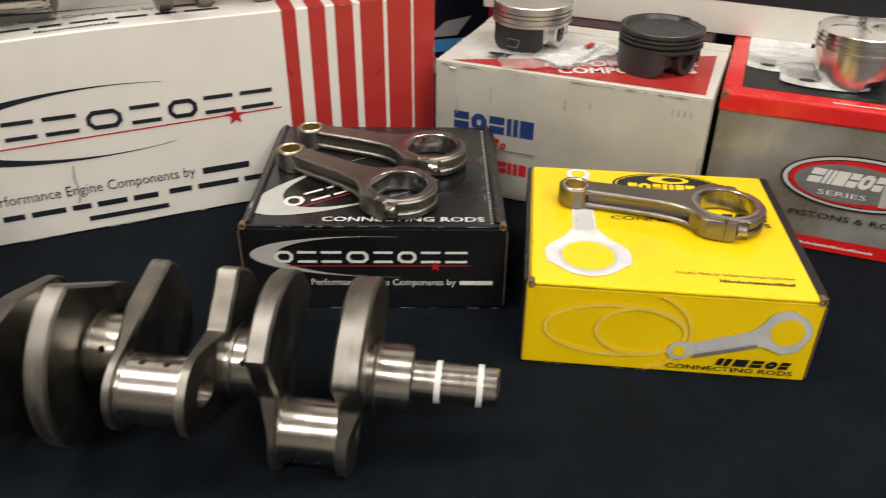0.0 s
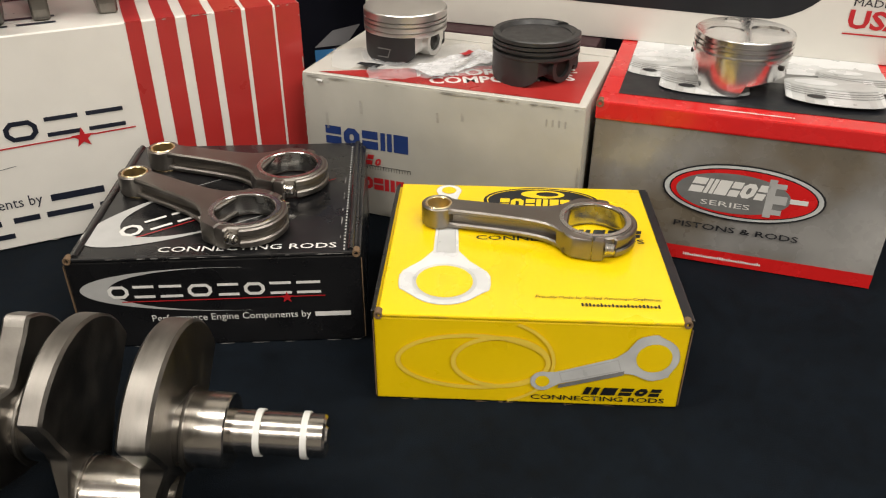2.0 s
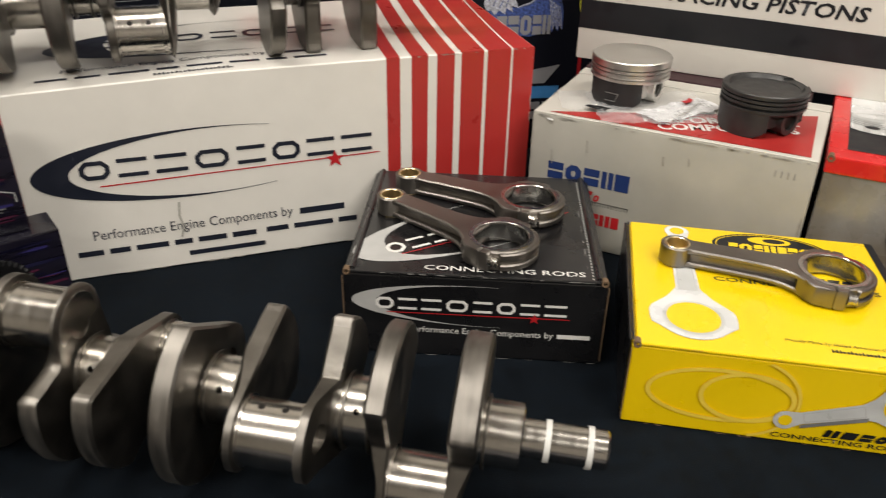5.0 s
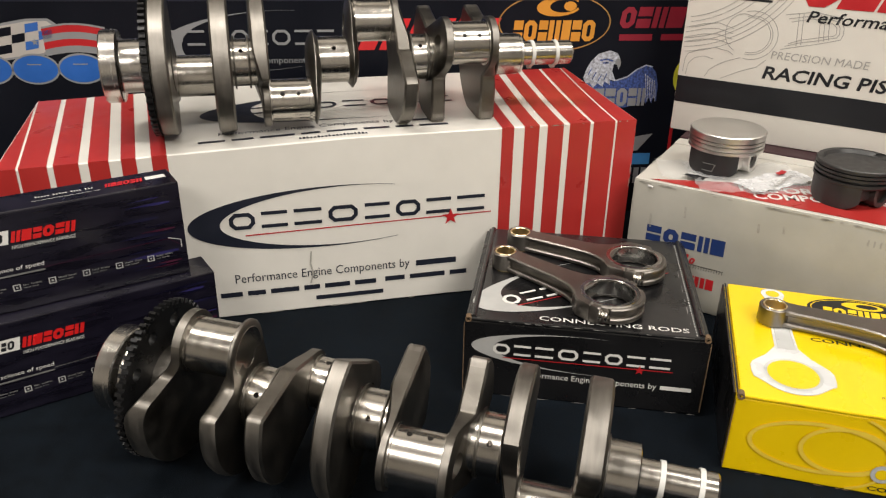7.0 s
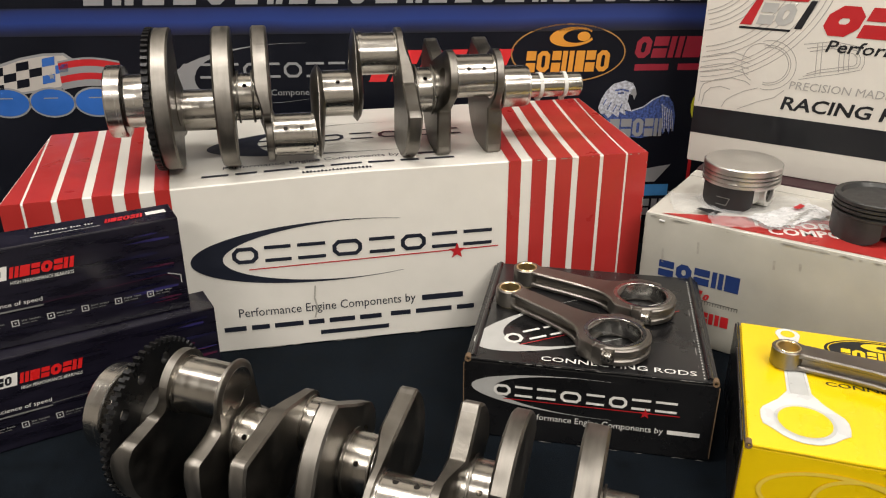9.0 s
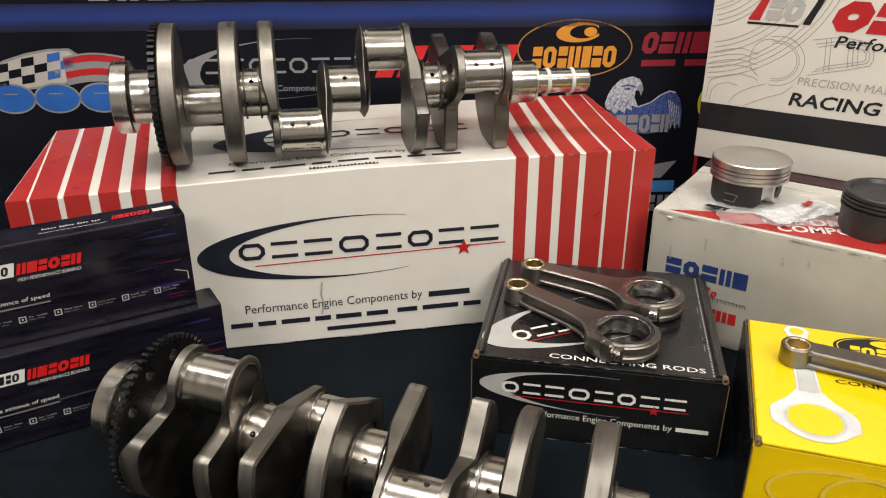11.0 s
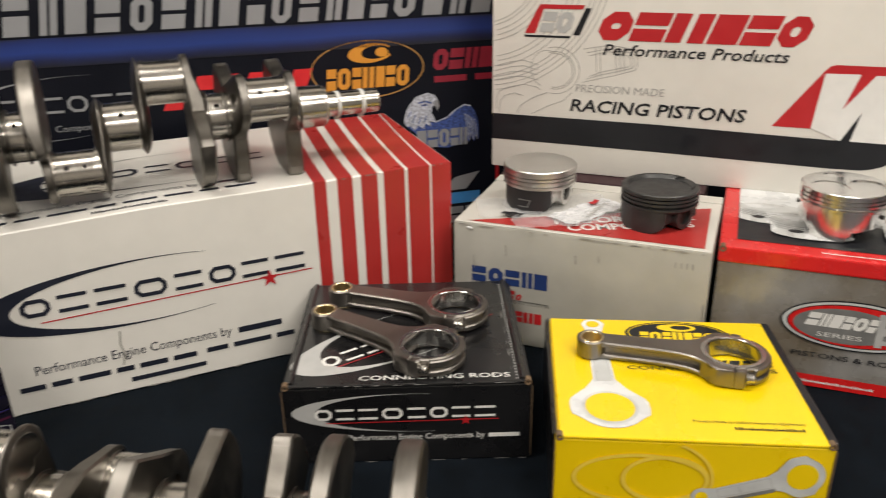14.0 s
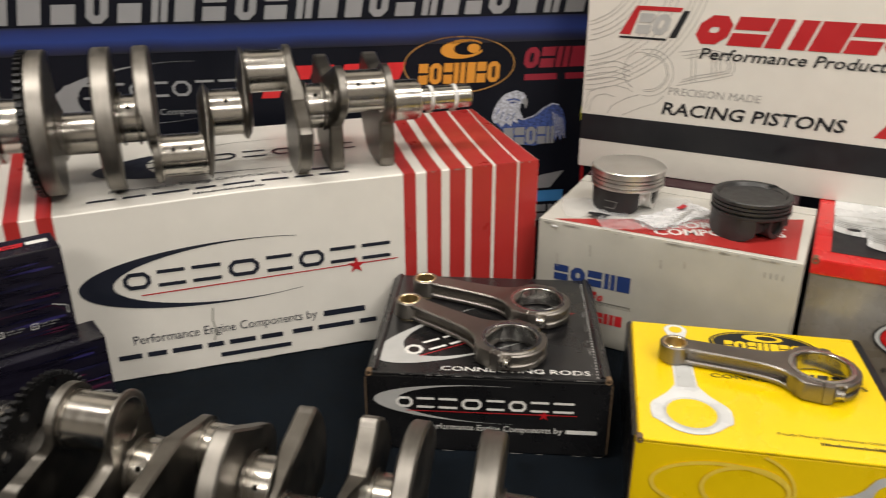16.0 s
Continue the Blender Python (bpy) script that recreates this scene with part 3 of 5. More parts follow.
def crank_box():
    L, D, H = 0.818, 0.270, 0.243
    b = thing("crankshaft_box", pose(-0.7656, 0.6938, 0, 0, 0, 23.2), "long white carton with red stripes at both ends, on the cloth", "carton")
    # the lid sags towards its far end
    def sag(u):
        return 0.0145 * max(0.0, 1 - u / 0.42)
    ridge = [(L - k * L / 40, H - sag(L - k * L / 40)) for k in range(41)]
    bm = extrude([(k * L / 40, 0.0) for k in range(40)] + [(L, 0.0)] + ridge, 0, D, 0.0015)
    bmesh.ops.transform(bm, matrix=Matrix(((1, 0, 0, 0), (0, 0, 1, 0), (0, 1, 0, 0), (0, 0, 0, 1))), verts=bm.verts)
    for p in bm.verts:
        if p.co.z > 0.15:
            p.co.z += 0.011 * p.co.y / D
    bmesh.ops.recalc_face_normals(bm, faces=bm.faces)
    part("carton", bm, CRANKWHITE, b, smooth=30)
    f = FRONT()
    t = lambda u, v, off: (u, v, H - sag(u) + 0.011 * v / D + off)
    o = 0.055
    edges_r = [0.567, 0.584, 0.599, 0.620, 0.632, 0.655, 0.664, 0.694, 0.699, 0.731, 0.734, 0.763]
    edges_l = [0.139, 0.121, 0.103, 0.086, 0.072, 0.049, 0.038, 0.010, 0.003, -0.028, -0.031, -0.055]
    for e, lean in ((edges_r, 1), (edges_l, -1)):
        for i in range(0, 12, 2):
            a, c = e[i] + o, e[i + 1] + o
            a, c = min(a, c), max(a, c)
            a, c = max(a, 0.0), min(c, L)
            decal("red_stripe", [[(a, 0.002), (c, 0.002), (c, H - sag(c) + 0.0005), (a, H - sag(a) + 0.0005)]], RED, b, f, 1)
            pts_a, pts_c = [], []
            for k in range(15):
                v = k / 14
                flare = 0.022 * v ** 1.3 if lean > 0 else -0.026 * v
                pts_a.append((min(max(a + flare, 0.001), L - 0.001), -0.0005 + v * (D - 0.002)))
                pts_c.append((min(max(c + flare, 0.001), L - 0.001), -0.0005 + v * (D - 0.002)))
            decal("red_stripe", band(pts_a, pts_c, False), RED, b, t, 1)
    # end face of the right side stays red
    decal("red_end", [[(0.002, 0.002), (D - 0.002, 0.002), (D - 0.001, H + 0.0105), (0.001, H - 0.0005)]], RED, b, lambda u, v, off: (L + off, u, v), 1)
    decal("red_end", [[(0.002, 0.002), (D - 0.002, 0.002), (D - 0.001, H - 0.004), (0.001, H - 0.015)]], RED, b, lambda u, v, off: (-off, u, v), 1)
    # front mark
    decal("crescent_mark", swoosh(0.390, 0.1365, 0.184, 0.0430, 0.040, 0.8, 62, 299, 1.5), NAVY, b, f, 1, "navy crescent mark")
    pieces("maker_mark_bar", frames(0.203 + o, 0.128, 0.556 + o, 0.151, 8, 0.0052, 0.0, 0.2, 31), NAVY, b, f, 2, "navy open-frame maker's mark")
    decal("red_underline", stroke([(0.222 + o, 0.119), (0.556 + o, 0.124)], 0.0016), REDINK, b, f, 2)
    decal("red_star", star(0.498 + o, 0.121, 0.0125), REDINK, b, f, 3, "small red star")
    lettering("Performance Engine Components by", 0.203 + o, 0.046, 0.440 + o, 0.063, NAVY, b, f, 1)
    decal("name_bar", bars(0.449 + o, 0.0490, 0.507 + o, 0.0610, 1), NAVY, b, f, 1)
    pieces("address_bar", bars(0.182 + o, 0.0290, 0.392 + o, 0.0390, 6, 7), NAVY, b, f, 1, "small dark bars of writing")
    pieces("phone_bar", bars(0.405 + o, 0.0300, 0.523 + o, 0.0400, 3, 8), NAVY, b, f, 1)
    decal("web_bar", bars(0.308 + o, 0.0120, 0.402 + o, 0.0210, 1, 9), NAVY, b, f, 1)
    decal("scuff", stroke([(0.305 + o, 0.088), (0.303 + o, 0.070), (0.306 + o, 0.055), (0.302 + o, 0.040)], 0.0022), GREYWHITE, b, f, 3, "torn scuff in the board")
    # the same mark on top
    decal("crescent_mark", swoosh(0.40 + o, 0.135, 0.225, 0.062, 0.07, 0, 82, 286), NAVY, b, t, 1)
    pieces("maker_mark_bar", frames(0.205 + o, 0.125, 0.54 + o, 0.152, 8, 0.0055, 0.0, 0.2, 31), NAVY, b, t, 2)
    lettering("Performance Engine Components by", 0.20 + o, 0.046, 0.43 + o, 0.060, NAVY, b, t, 1)
    decal("name_bar", bars(0.44 + o, 0.048, 0.50 + o, 0.058, 1), NAVY, b, t, 1)
    pieces("address_bar", bars(0.175 + o, 0.026, 0.50 + o, 0.035, 8, 7), NAVY, b, t, 1)
    decal("web_bar", bars(0.30 + o, 0.010, 0.39 + o, 0.017, 1, 9), NAVY, b, t, 1)
    wear(b, f, 0.21, 0.0012, 0.70, 0.0012, 16, STAIN, 51, 0.006, 0.0007)
    wear(b, f, 0.62, H - 0.001, L - 0.01, H - 0.001, 8, STAIN, 52, 0.004, 0.0005)
    wear(b, f, L - 0.001, 0.01, L - 0.001, H - 0.01, 10, STAIN, 53, 0.004, 0.0005)
    return b


crank_box()


def mailer(name, m, w, d, h, material, label):
    """A tuck-front carton: tray, lid with rolled sides, raw edges."""
    b = thing(name, m, label, "carton", "connecting rod cartons")
    part("tray", block(0.0005, 0.0012, 0, w - 0.0005, d, h - 0.004, 0.0015), material, b)
    lid = block(0.004, 0.0005, h - 0.0038, w - 0.004, d, h, 0.0016)
    part("lid", lid, material, b)
    return b


def rod_shape(cu, cv, ang, length, small, big, beam):
    """A printed connecting rod: its outline, and its two eyes."""
    c, s = math.cos(radians(ang)), math.sin(radians(ang))
    def P(x, y):
        return (cu + x * c - y * s, cv + x * s + y * c)
    up = [(-small * math.cos(radians(a)), small * math.sin(radians(a))) for a in range(0, 135, 15)]
    up += [(small * 1.3, beam * 0.8), (length - big * 1.45, beam), (length - big * 0.95, big * 0.62), (length - big * 0.62, big * 0.92), (length - big * 0.46, big * 1.06), (length - big * 0.25, big * 1.14), (length + big * 0.10, big * 1.14), (length + big * 0.36, big * 1.10), (length + big * 0.46, big * 0.96)]
    up += [(length + big * math.cos(radians(a)), big * math.sin(radians(a))) for a in range(50, 0, -10)]
    outline = [P(x, y) for x, y in up] + [P(length + big, 0)] + [P(x, -y) for x, y in reversed(up)][:-1]
    eyes = [[P(small * 0.58 * math.cos(2 * math.pi * i / 28), small * 0.58 * math.sin(2 * math.pi * i / 28)) for i in range(28)],
            [P(length + big * 0.70 * math.cos(2 * math.pi * i / 40), big * 0.70 * math.sin(2 * math.pi * i / 40)) for i in range(40)]]
    rim = [P(length + big * 0.80 * math.cos(2 * math.pi * i / 40), big * 0.80 * math.sin(2 * math.pi * i / 40)) for i in range(40)]
    return outline, eyes, rim


def printed_rod(b, f, level, *size, tone=None):
    outline, eyes, rim = rod_shape(*size)
    cu, cv, ang, length, small, big, beam = size
    tone = tone or PHOTOLIGHT
    decal("printed_rod", [outline], tone, b, f, level, "photograph of a steel connecting rod")
    n = len(outline)
    mid = (sum(p[0] for p in outline) / n, sum(p[1] for p in outline) / n)
    decal("printed_edge", band(outline, [(x + (mid[0] - x) * 0.012, y + (mid[1] - y) * 0.012) for x, y in outline]), SILVERINK, b, f, level + 0.5)
    c, s = math.cos(radians(ang)), math.sin(radians(ang))
    turn = lambda ps: [(cu + x * c - y * s, cv + x * s + y * c) for x, y in ps]
    x0, x1, k = small * 1.5, length - big * 1.35, beam * 0.62
    panel, inner = turn([(x0, -k), (x1, -k * 1.25), (x1, k * 1.25), (x0, k)]), turn([(x0 + 0.001, -k + 0.001), (x1 - 0.001, -k * 1.25 + 0.001), (x1 - 0.001, k * 1.25 - 0.001), (x0 + 0.001, k - 0.001)])
    decal("printed_web", [inner], PHOTOGREY, b, f, level + 1)
    decal("printed_line", band(panel, inner), SILVERINK, b, f, level + 1)
    decal("printed_rim", [rim], PHOTOGREY, b, f, level + 1)
    for e in eyes:
        decal("printed_eye", [e], YELLOW, b, f, level + 2)


def black_box():
    w, d, h = 0.270, 0.248, 0.101
    b = mailer("rod_box", pose(-0.2055, 0.679, 0, 0, 0, 0.5), w, d, h, BLACKBOX, "glossy black cardboard carton printed with silver, holding two rods")
    f, t = FRONT(), TOP(h)
    fold_ties(b, w, h)
    for u in (0.010, w - 0.010):
        part("lid_roll", lathe([(0, 0.004), (0.0035, 0.004), (0.0035, d - 0.002), (0, d - 0.002)], "X", 14), BLACKBOX, b, "", pose(u, 0, h - 0.0005, 0, 0, 90), 40)
    decal("perforation", [rect(w - 0.0165, 0.004 + i * 0.006, w - 0.0150, 0.007 + i * 0.006) for i in range(39)], SILVERINK, b, t, 1)
    decal("silver_crescent", swoosh(0.145, 0.0645, 0.136, 0.0245, 0.026, -1.0, 84, 278, 1.3), SILVERINK, b, f, 1, "silver crescent mark")
    pieces("maker_mark_bar", frames(0.034, 0.0575, 0.236, 0.0715, 8, 0.0032, 0.0, 0.2, 31), WHITEINK, b, f, 2, "white open-frame maker's mark")
    decal("red_underline", stroke([(0.045, 0.0535), (0.234, 0.0545)], 0.0011), REDINK, b, f, 2)
    decal("red_star", star(0.198, 0.0535, 0.0066), REDINK, b, f, 3)
    lettering("Performance Engine Components by", 0.069, 0.0275, 0.219, 0.0375, WHITEINK, b, f, 1)
    decal("name_bar", bars(0.223, 0.0295, 0.257, 0.0370, 1), WHITEINK, b, f, 1)
    lettering("CONNECTING RODS", 0.083, 0.0085, 0.247, 0.0175, WHITEINK, b, t, 1, weight=0.006)
    # turned mark on the lid
    tilt = 32
    decal("silver_crescent", turned(swoosh(0.135, 0.110, 0.150, 0.050, 0.038, 0, 84, 278, 1.2), 0.135, 0.11, tilt), SILVERINK, b, t, 1)
    pieces("maker_mark_bar", [turned(g, 0.135, 0.11, tilt) for g in frames(0.020, 0.094, 0.245, 0.115, 8, 0.0042, 0.0, 0.2, 31)], WHITEINK, b, t, 2)
    decal("red_underline", turned(stroke([(0.03, 0.089), (0.245, 0.090)], 0.0014), 0.135, 0.11, tilt), REDINK, b, t, 2)
    decal("red_star", star(0.2105, 0.150, 0.008), REDINK, b, t, 3)
    wear(b, f, 0.008, 0.0010, w - 0.004, 0.0010, 10, PALESCUFF, 61, 0.007, 0.0003)
    wear(b, f, 0.012, h - 0.0005, w - 0.012, h - 0.0005, 16, PALESCUFF, 62, 0.004, 0.0004)
    wear(b, t, w - 0.020, 0.01, w - 0.020, d - 0.02, 6, PALESCUFF, 63, 0.006, 0.0003)
    return b


def yellow_box():
    w, d, h = 0.2665, 0.241, 0.093
    b = mailer("rod_box", pose(0.0765, 0.5955, 0, 0, 0, -5.8), w, d, h, YELLOW, "glossy yellow cardboard carton with printed rods, holding one rod")
    f, t = FRONT(), TOP(h)
    fold_ties(b, w, h)
    for u in (-0.0012, w + 0.0012):
        part("side_panel", block(u - 0.0012, 0.006, 0.002, u + 0.0012, d - 0.002, h - 0.001, 0.0006, 1), BLACKBOX, b, "black side panel")
    decal("lid_side", [rect(0.0, 0.004, 0.0020, d - 0.002)], BLACKINK, b, t, 1)
    decal("lid_side", [rect(w - 0.0075, 0.004, w, d - 0.002)], BLACKINK, b, t, 1)
    # printing on the lid
    printed_rod(b, t, 1, 0.055, 0.226, -89, 0.175, 0.0135, 0.036, 0.012)
    decal("oval_mark", [ell(0.153, 0.207, 0.061, 0.030)], BLACKINK, b, t, 1, "black oval mark")
    decal("oval_line", ring(0.153, 0.207, 0.0575, 0.0275, 0.0012), YELLOW, b, t, 2)
    decal("oval_crescent", band(ell(0.155, 0.222, 0.023, 0.009), ell(0.160, 0.2225, 0.012, 0.005)), YELLOW, b, t, 2)
    pieces("oval_letters_bar", slabs(0.108, 0.191, 0.198, 0.211, 7, 0.1, 0.14, 0.3, 8), YELLOW, b, t, 2)
    pieces("series_mark_bar", slabs(0.183, 0.137, 0.246, 0.150, 5, 0.3, 0.2, 0.5, 6), BLACKINK, b, t, 1)
    lettering("CONNECTING RODS", 0.085, 0.1255, 0.247, 0.1335, BLACKINK, b, t, 1, weight=0.012)
    lettering("Proudly Made by Skilled American Craftsmen", 0.137, 0.0285, 0.245, 0.0345, BLACKINK, b, t, 1, 0.2)
    decal("web_bar", bars(0.176, 0.0195, 0.244, 0.0245, 1, 9), BLACKINK, b, t, 1)
    # printing on the front
    decal("printed_loop", ring(0.085, 0.0455, 0.067, 0.0305, 0.0042), PALEYELLOW, b, f, 1, "pale printed loop")
    decal("printed_loop", ring(0.109, 0.0460, 0.043, 0.0285, 0.0042), PALEYELLOW, b, f, 2)
    decal("printed_loop", band(ell(0.100, 0.046, 0.056, 0.0465, 40, 0, -72, 66), ell(0.100, 0.046, 0.053, 0.0435, 40, 0, -72, 66), False), PALEYELLOW, b, f, 3)
    printed_rod(b, f, 4, 0.146, 0.0275, 17.5, 0.097, 0.0105, 0.0215, 0.0085, tone=PHOTOGREY)
    decal("printed_rod_shade", [[(0.160, 0.0245), (0.215, 0.042), (0.215, 0.0375), (0.160, 0.0205)]], PHOTODARK, b, f, 7)
    pieces("series_mark_bar", slabs(0.182, 0.0130, 0.250, 0.0215, 5, 0.35, 0.2, 0.5, 6), BLACKINK, b, f, 1)
    lettering("CONNECTING RODS", 0.137, 0.0058, 0.254, 0.0112, BLACKINK, b, f, 1, weight=0.012)
    wear(b, f, 0.008, h - 0.0005, w - 0.010, h - 0.0005, 9, PALEYELLOW, 64, 0.005, 0.0004)
    wear(b, f, 0.008, 0.0010, w - 0.010, 0.0010, 8, KRAFT, 65, 0.004, 0.0005)
    return b


black_box()
yellow_box()


def grey_piston_box():
    w, d, h = 0.338, 0.208, 0.1750
    b = thing("piston_box", pose(-0.012, 0.966, 0, 0, 0, -22.5), "worn light grey piston carton with a red panel on its lid", "carton", "piston cartons")
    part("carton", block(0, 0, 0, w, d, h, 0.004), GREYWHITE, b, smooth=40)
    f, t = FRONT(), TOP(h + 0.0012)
    # the light on the top is put into these paler lid pieces
    part("lid_panel", block(0.0012, 0.0012, h - 0.001, w - 0.0012, d - 0.0285, h + 0.0012, 0.0007, 1), LIDLIT, b, "top of the carton, coloured paler for the light on it")
    part("lid_flap", block(0.001, d - 0.028, h, w - 0.001, d - 0.001, h + 0.0026, 0.0007, 1), LIDLIT, b)
    decal("red_panel", [[(0.020, 0.006), (0.328, 0.009), (0.324, 0.157)]], RED, b, t, 1, "red printed panel")
    lettering("PERFORMANCE", 0.135, 0.0290, 0.323, 0.0510, WHITEINK, b, t, 2, weight=0.03, turn=23.5)
    lettering("COMPONENTS", 0.157, 0.0110, 0.325, 0.0330, WHITEINK, b, t, 2, weight=0.03, turn=23.5)
    pieces("maker_mark_bar", slabs(0.027, 0.0905, 0.137, 0.1135, 5, 0.0, 0.14, 0.35, 23), BLUEINK, b, f, 1, "blue maker's mark")
    pieces("red_mark_bar", slabs(0.058, 0.070, 0.100, 0.083, 4, 0.25, 0.3, 0.6, 11, 0.7), REDINK, b, f, 1)
    decal("rule_ticks", [rect(0.080, 0.0685, 0.137, 0.0692)] + [rect(0.080 + i * 0.0035, 0.064, 0.0806 + i * 0.0035, 0.069) for i in range(17)], BLACKINK, b, f, 1)
    pieces("red_mark_bar", slabs(0.062, 0.037, 0.129, 0.053, 5, 0.0, 0.12, 0.3, 13), REDINK, b, f, 1)
    decal("handling_mark", [rect(0.295 + i * 0.007, 0.150, 0.297 + i * 0.007, 0.158) for i in range(4)], GREYINK, b, f, 1)
    for u, v, l in ((0.03, 0.13, 0.02), (0.17, 0.148, 0.012), (0.20, 0.152, 0.01), (0.075, 0.150, 0.016), (0.215, 0.05, 0.05)):
        decal("scuff", stroke([(u, v), (u + 0.001, v - l)], 0.0028), STAIN, b, f, 1)
    part("torn_corner", block(-0.003, -0.0025, h - 0.005, 0.004, 0.001, h - 0.0035), PAPER, b, "torn white scrap of board", pose(0, 0, 0, 0, 8, 0))
    wear(b, f, 0.004, h - 0.0025, w - 0.004, h - 0.0025, 22, STAIN, 41, 0.007, 0.0010)
    wear(b, f, 0.002, 0.02, 0.002, h - 0.01, 12, STAIN, 42, 0.006, 0.0008)
    wear(b, f, w - 0.003, 0.02, w - 0.003, h - 0.01, 10, STAIN, 43, 0.006, 0.0010)
    wear(b, t, 0.003, 0.01, 0.003, d - 0.03, 10, STAIN, 44, 0.007, 0.0009)
    return b


def red_piston_box():
    w, d, h = 0.316, 0.250, 0.178
    b = thing("piston_box", pose(0.314, 0.855, 0, 0, 0, -21), "red, black and smoky grey printed piston carton", "carton", "piston cartons")
    part("carton", block(0.001, 0.002, 0, w - 0.001, d, h - 0.004, 0.002), SMOKE, b)
    part("lid", block(0, 0, h - 0.021, w, d, h, 0.0025), REDGLOSS, b, "glossy red lid")
    f, t = FRONT(), TOP(h)
    part("lock_tab", lathe([(0.002, -0.005), (0.0042, -0.005), (0.0042, 0.005), (0.002, 0.005)], "X", 20, True), KRAFT, b, "rolled brown cardboard tab", pose(0.0045, 0.004, h - 0.003, 0, 0, 90), 40)
    decal("red_strip", [rect(0.002, 0.001, w - 0.002, 0.018)], REDGLOSS, b, f, 1)
    decal("web_bar", bars(0.117, 0.0066, 0.202, 0.0104, 1, 9), WHITEINK, b, f, 2)
    cu, cv = 0.166, 0.092
    decal("oval_edge", [ell(cu, cv, 0.0835, 0.0335)], BLACKINK, b, f, 0)
    decal("oval_white", [ell(cu, cv, 0.0815, 0.0318)], PHOTOGREY, b, f, 1)
    decal("oval_black", [ell(cu, cv, 0.0765, 0.0288)], BLACKINK, b, f, 2)
    decal("oval_red", [ell(cu, cv, 0.0750, 0.0276)], REDGLOSS, b, f, 3, "red oval mark")
    decal("oval_plate", [ell(cu - 0.010, cv - 0.001, 0.059, 0.0235)], PHOTODARK, b, f, 4)
    pieces("mark_letters_bar", slabs(cu - 0.056, cv - 0.004, cu + 0.022, cv + 0.014, 6, 0.3, 0.10, 0.3, 15), WHITEINK, b, f, 5, "white maker's mark")
    decal("printed_piston", [rect(cu + 0.024, cv - 0.023, cu + 0.032, cv + 0.022), rect(cu + 0.032, cv - 0.006, cu + 0.045, cv + 0.004), rect(cu + 0.032, cv + 0.012, cu + 0.042, cv + 0.018), rect(cu + 0.032, cv - 0.019, cu + 0.042, cv - 0.013)], SILVERINK, b, f, 5)
    decal("small_mark", bars(cu + 0.048, cv - 0.004, cu + 0.066, cv + 0.004, 1), WHITEINK, b, f, 5)
    lettering("SERIES", 0.125, 0.0745, 0.176, 0.0805, WHITEINK, b, f, 5)
    lettering("PISTONS & RODS", 0.101, 0.0430, 0.232, 0.0500, BLACKINK, b, f, 1, weight=0.01)
    # photograph on the lid
    decal("photo_panel", [rect(0.020, 0.028, w - 0.012, d - 0.012)], BLACKINK, b, t, 1, "black photograph panel with printed pistons")
    decal("photo_haze", [[(0.02, 0.120), (0.10, 0.108), (0.20, 0.118), (w - 0.012, 0.135), (w - 0.012, d - 0.014), (0.02, d - 0.014)]], PHOTODARK, b, t, 2)
    decal("photo_glow", [[(0.02, 0.165), (0.10, 0.150), (0.20, 0.152), (w - 0.012, 0.165), (w - 0.012, d - 0.016), (0.02, d - 0.016)]], PHOTOLIGHT, b, t, 3)
    for k, (cu, cv, s) in enumerate(((0.062, 0.152, 1.05), (0.108, 0.112, 1.15), (0.275, 0.165, 1.05), (0.243, 0.116, 1.2))):
        lv = 4 + k * 5
        r, ry, deep = 0.042 * s, 0.0165 * s, 0.040 * s
        clip = lambda q: [(min(max(x, 0.021), w - 0.013), max(y, 0.03)) for x, y in q]
        hang = lambda drop, k0=-180, k1=0: [(x, y - drop) for x, y in ell(cu, cv, r, ry, 24, 0, k0, k1)]
        decal("printed_piston", [clip([(cu - r, cv)] + hang(deep) + [(cu + r, cv)])], PHOTOGREY, b, t, lv, "photograph of a silver piston")
        for q0, q1, ink in ((-168, -150, PHOTOLIGHT), (-128, -116, SILVERINK), (-100, -72, PHOTOLIGHT), (-50, -38, SILVERINK), (-26, -12, PHOTOLIGHT)):
            decal("printed_shine", [clip(hang(0, q0, q1) + hang(deep * 0.96, q0, q1)[::-1])], ink, b, t, lv + 1)
        for j in range(3):
            decal("printed_groove", band(clip(hang((0.006 + 0.006 * j) * s)), clip(hang((0.0074 + 0.006 * j) * s)), False), PHOTODARK, b, t, lv + 2)
        decal("printed_pin_bore", [clip(ell(cu - 0.016 * s, cv - ry - 0.020 * s, 0.008 * s, 0.005 * s))], BLACKINK, b, t, lv + 3)
        decal("printed_crown", [clip(ell(cu, cv, r, ry))], PHOTOGREY, b, t, lv + 3)
        decal("printed_relief", [clip(ell(cu - 0.014 * s, cv + 0.002 * s, 0.019 * s, 0.0075 * s, 24))], PHOTOLIGHT, b, t, lv + 4)
    decal("web_bar", bars(0.117, 0.0105, 0.201, 0.0145, 1, 9), WHITEINK, b, t, 1)
    return b


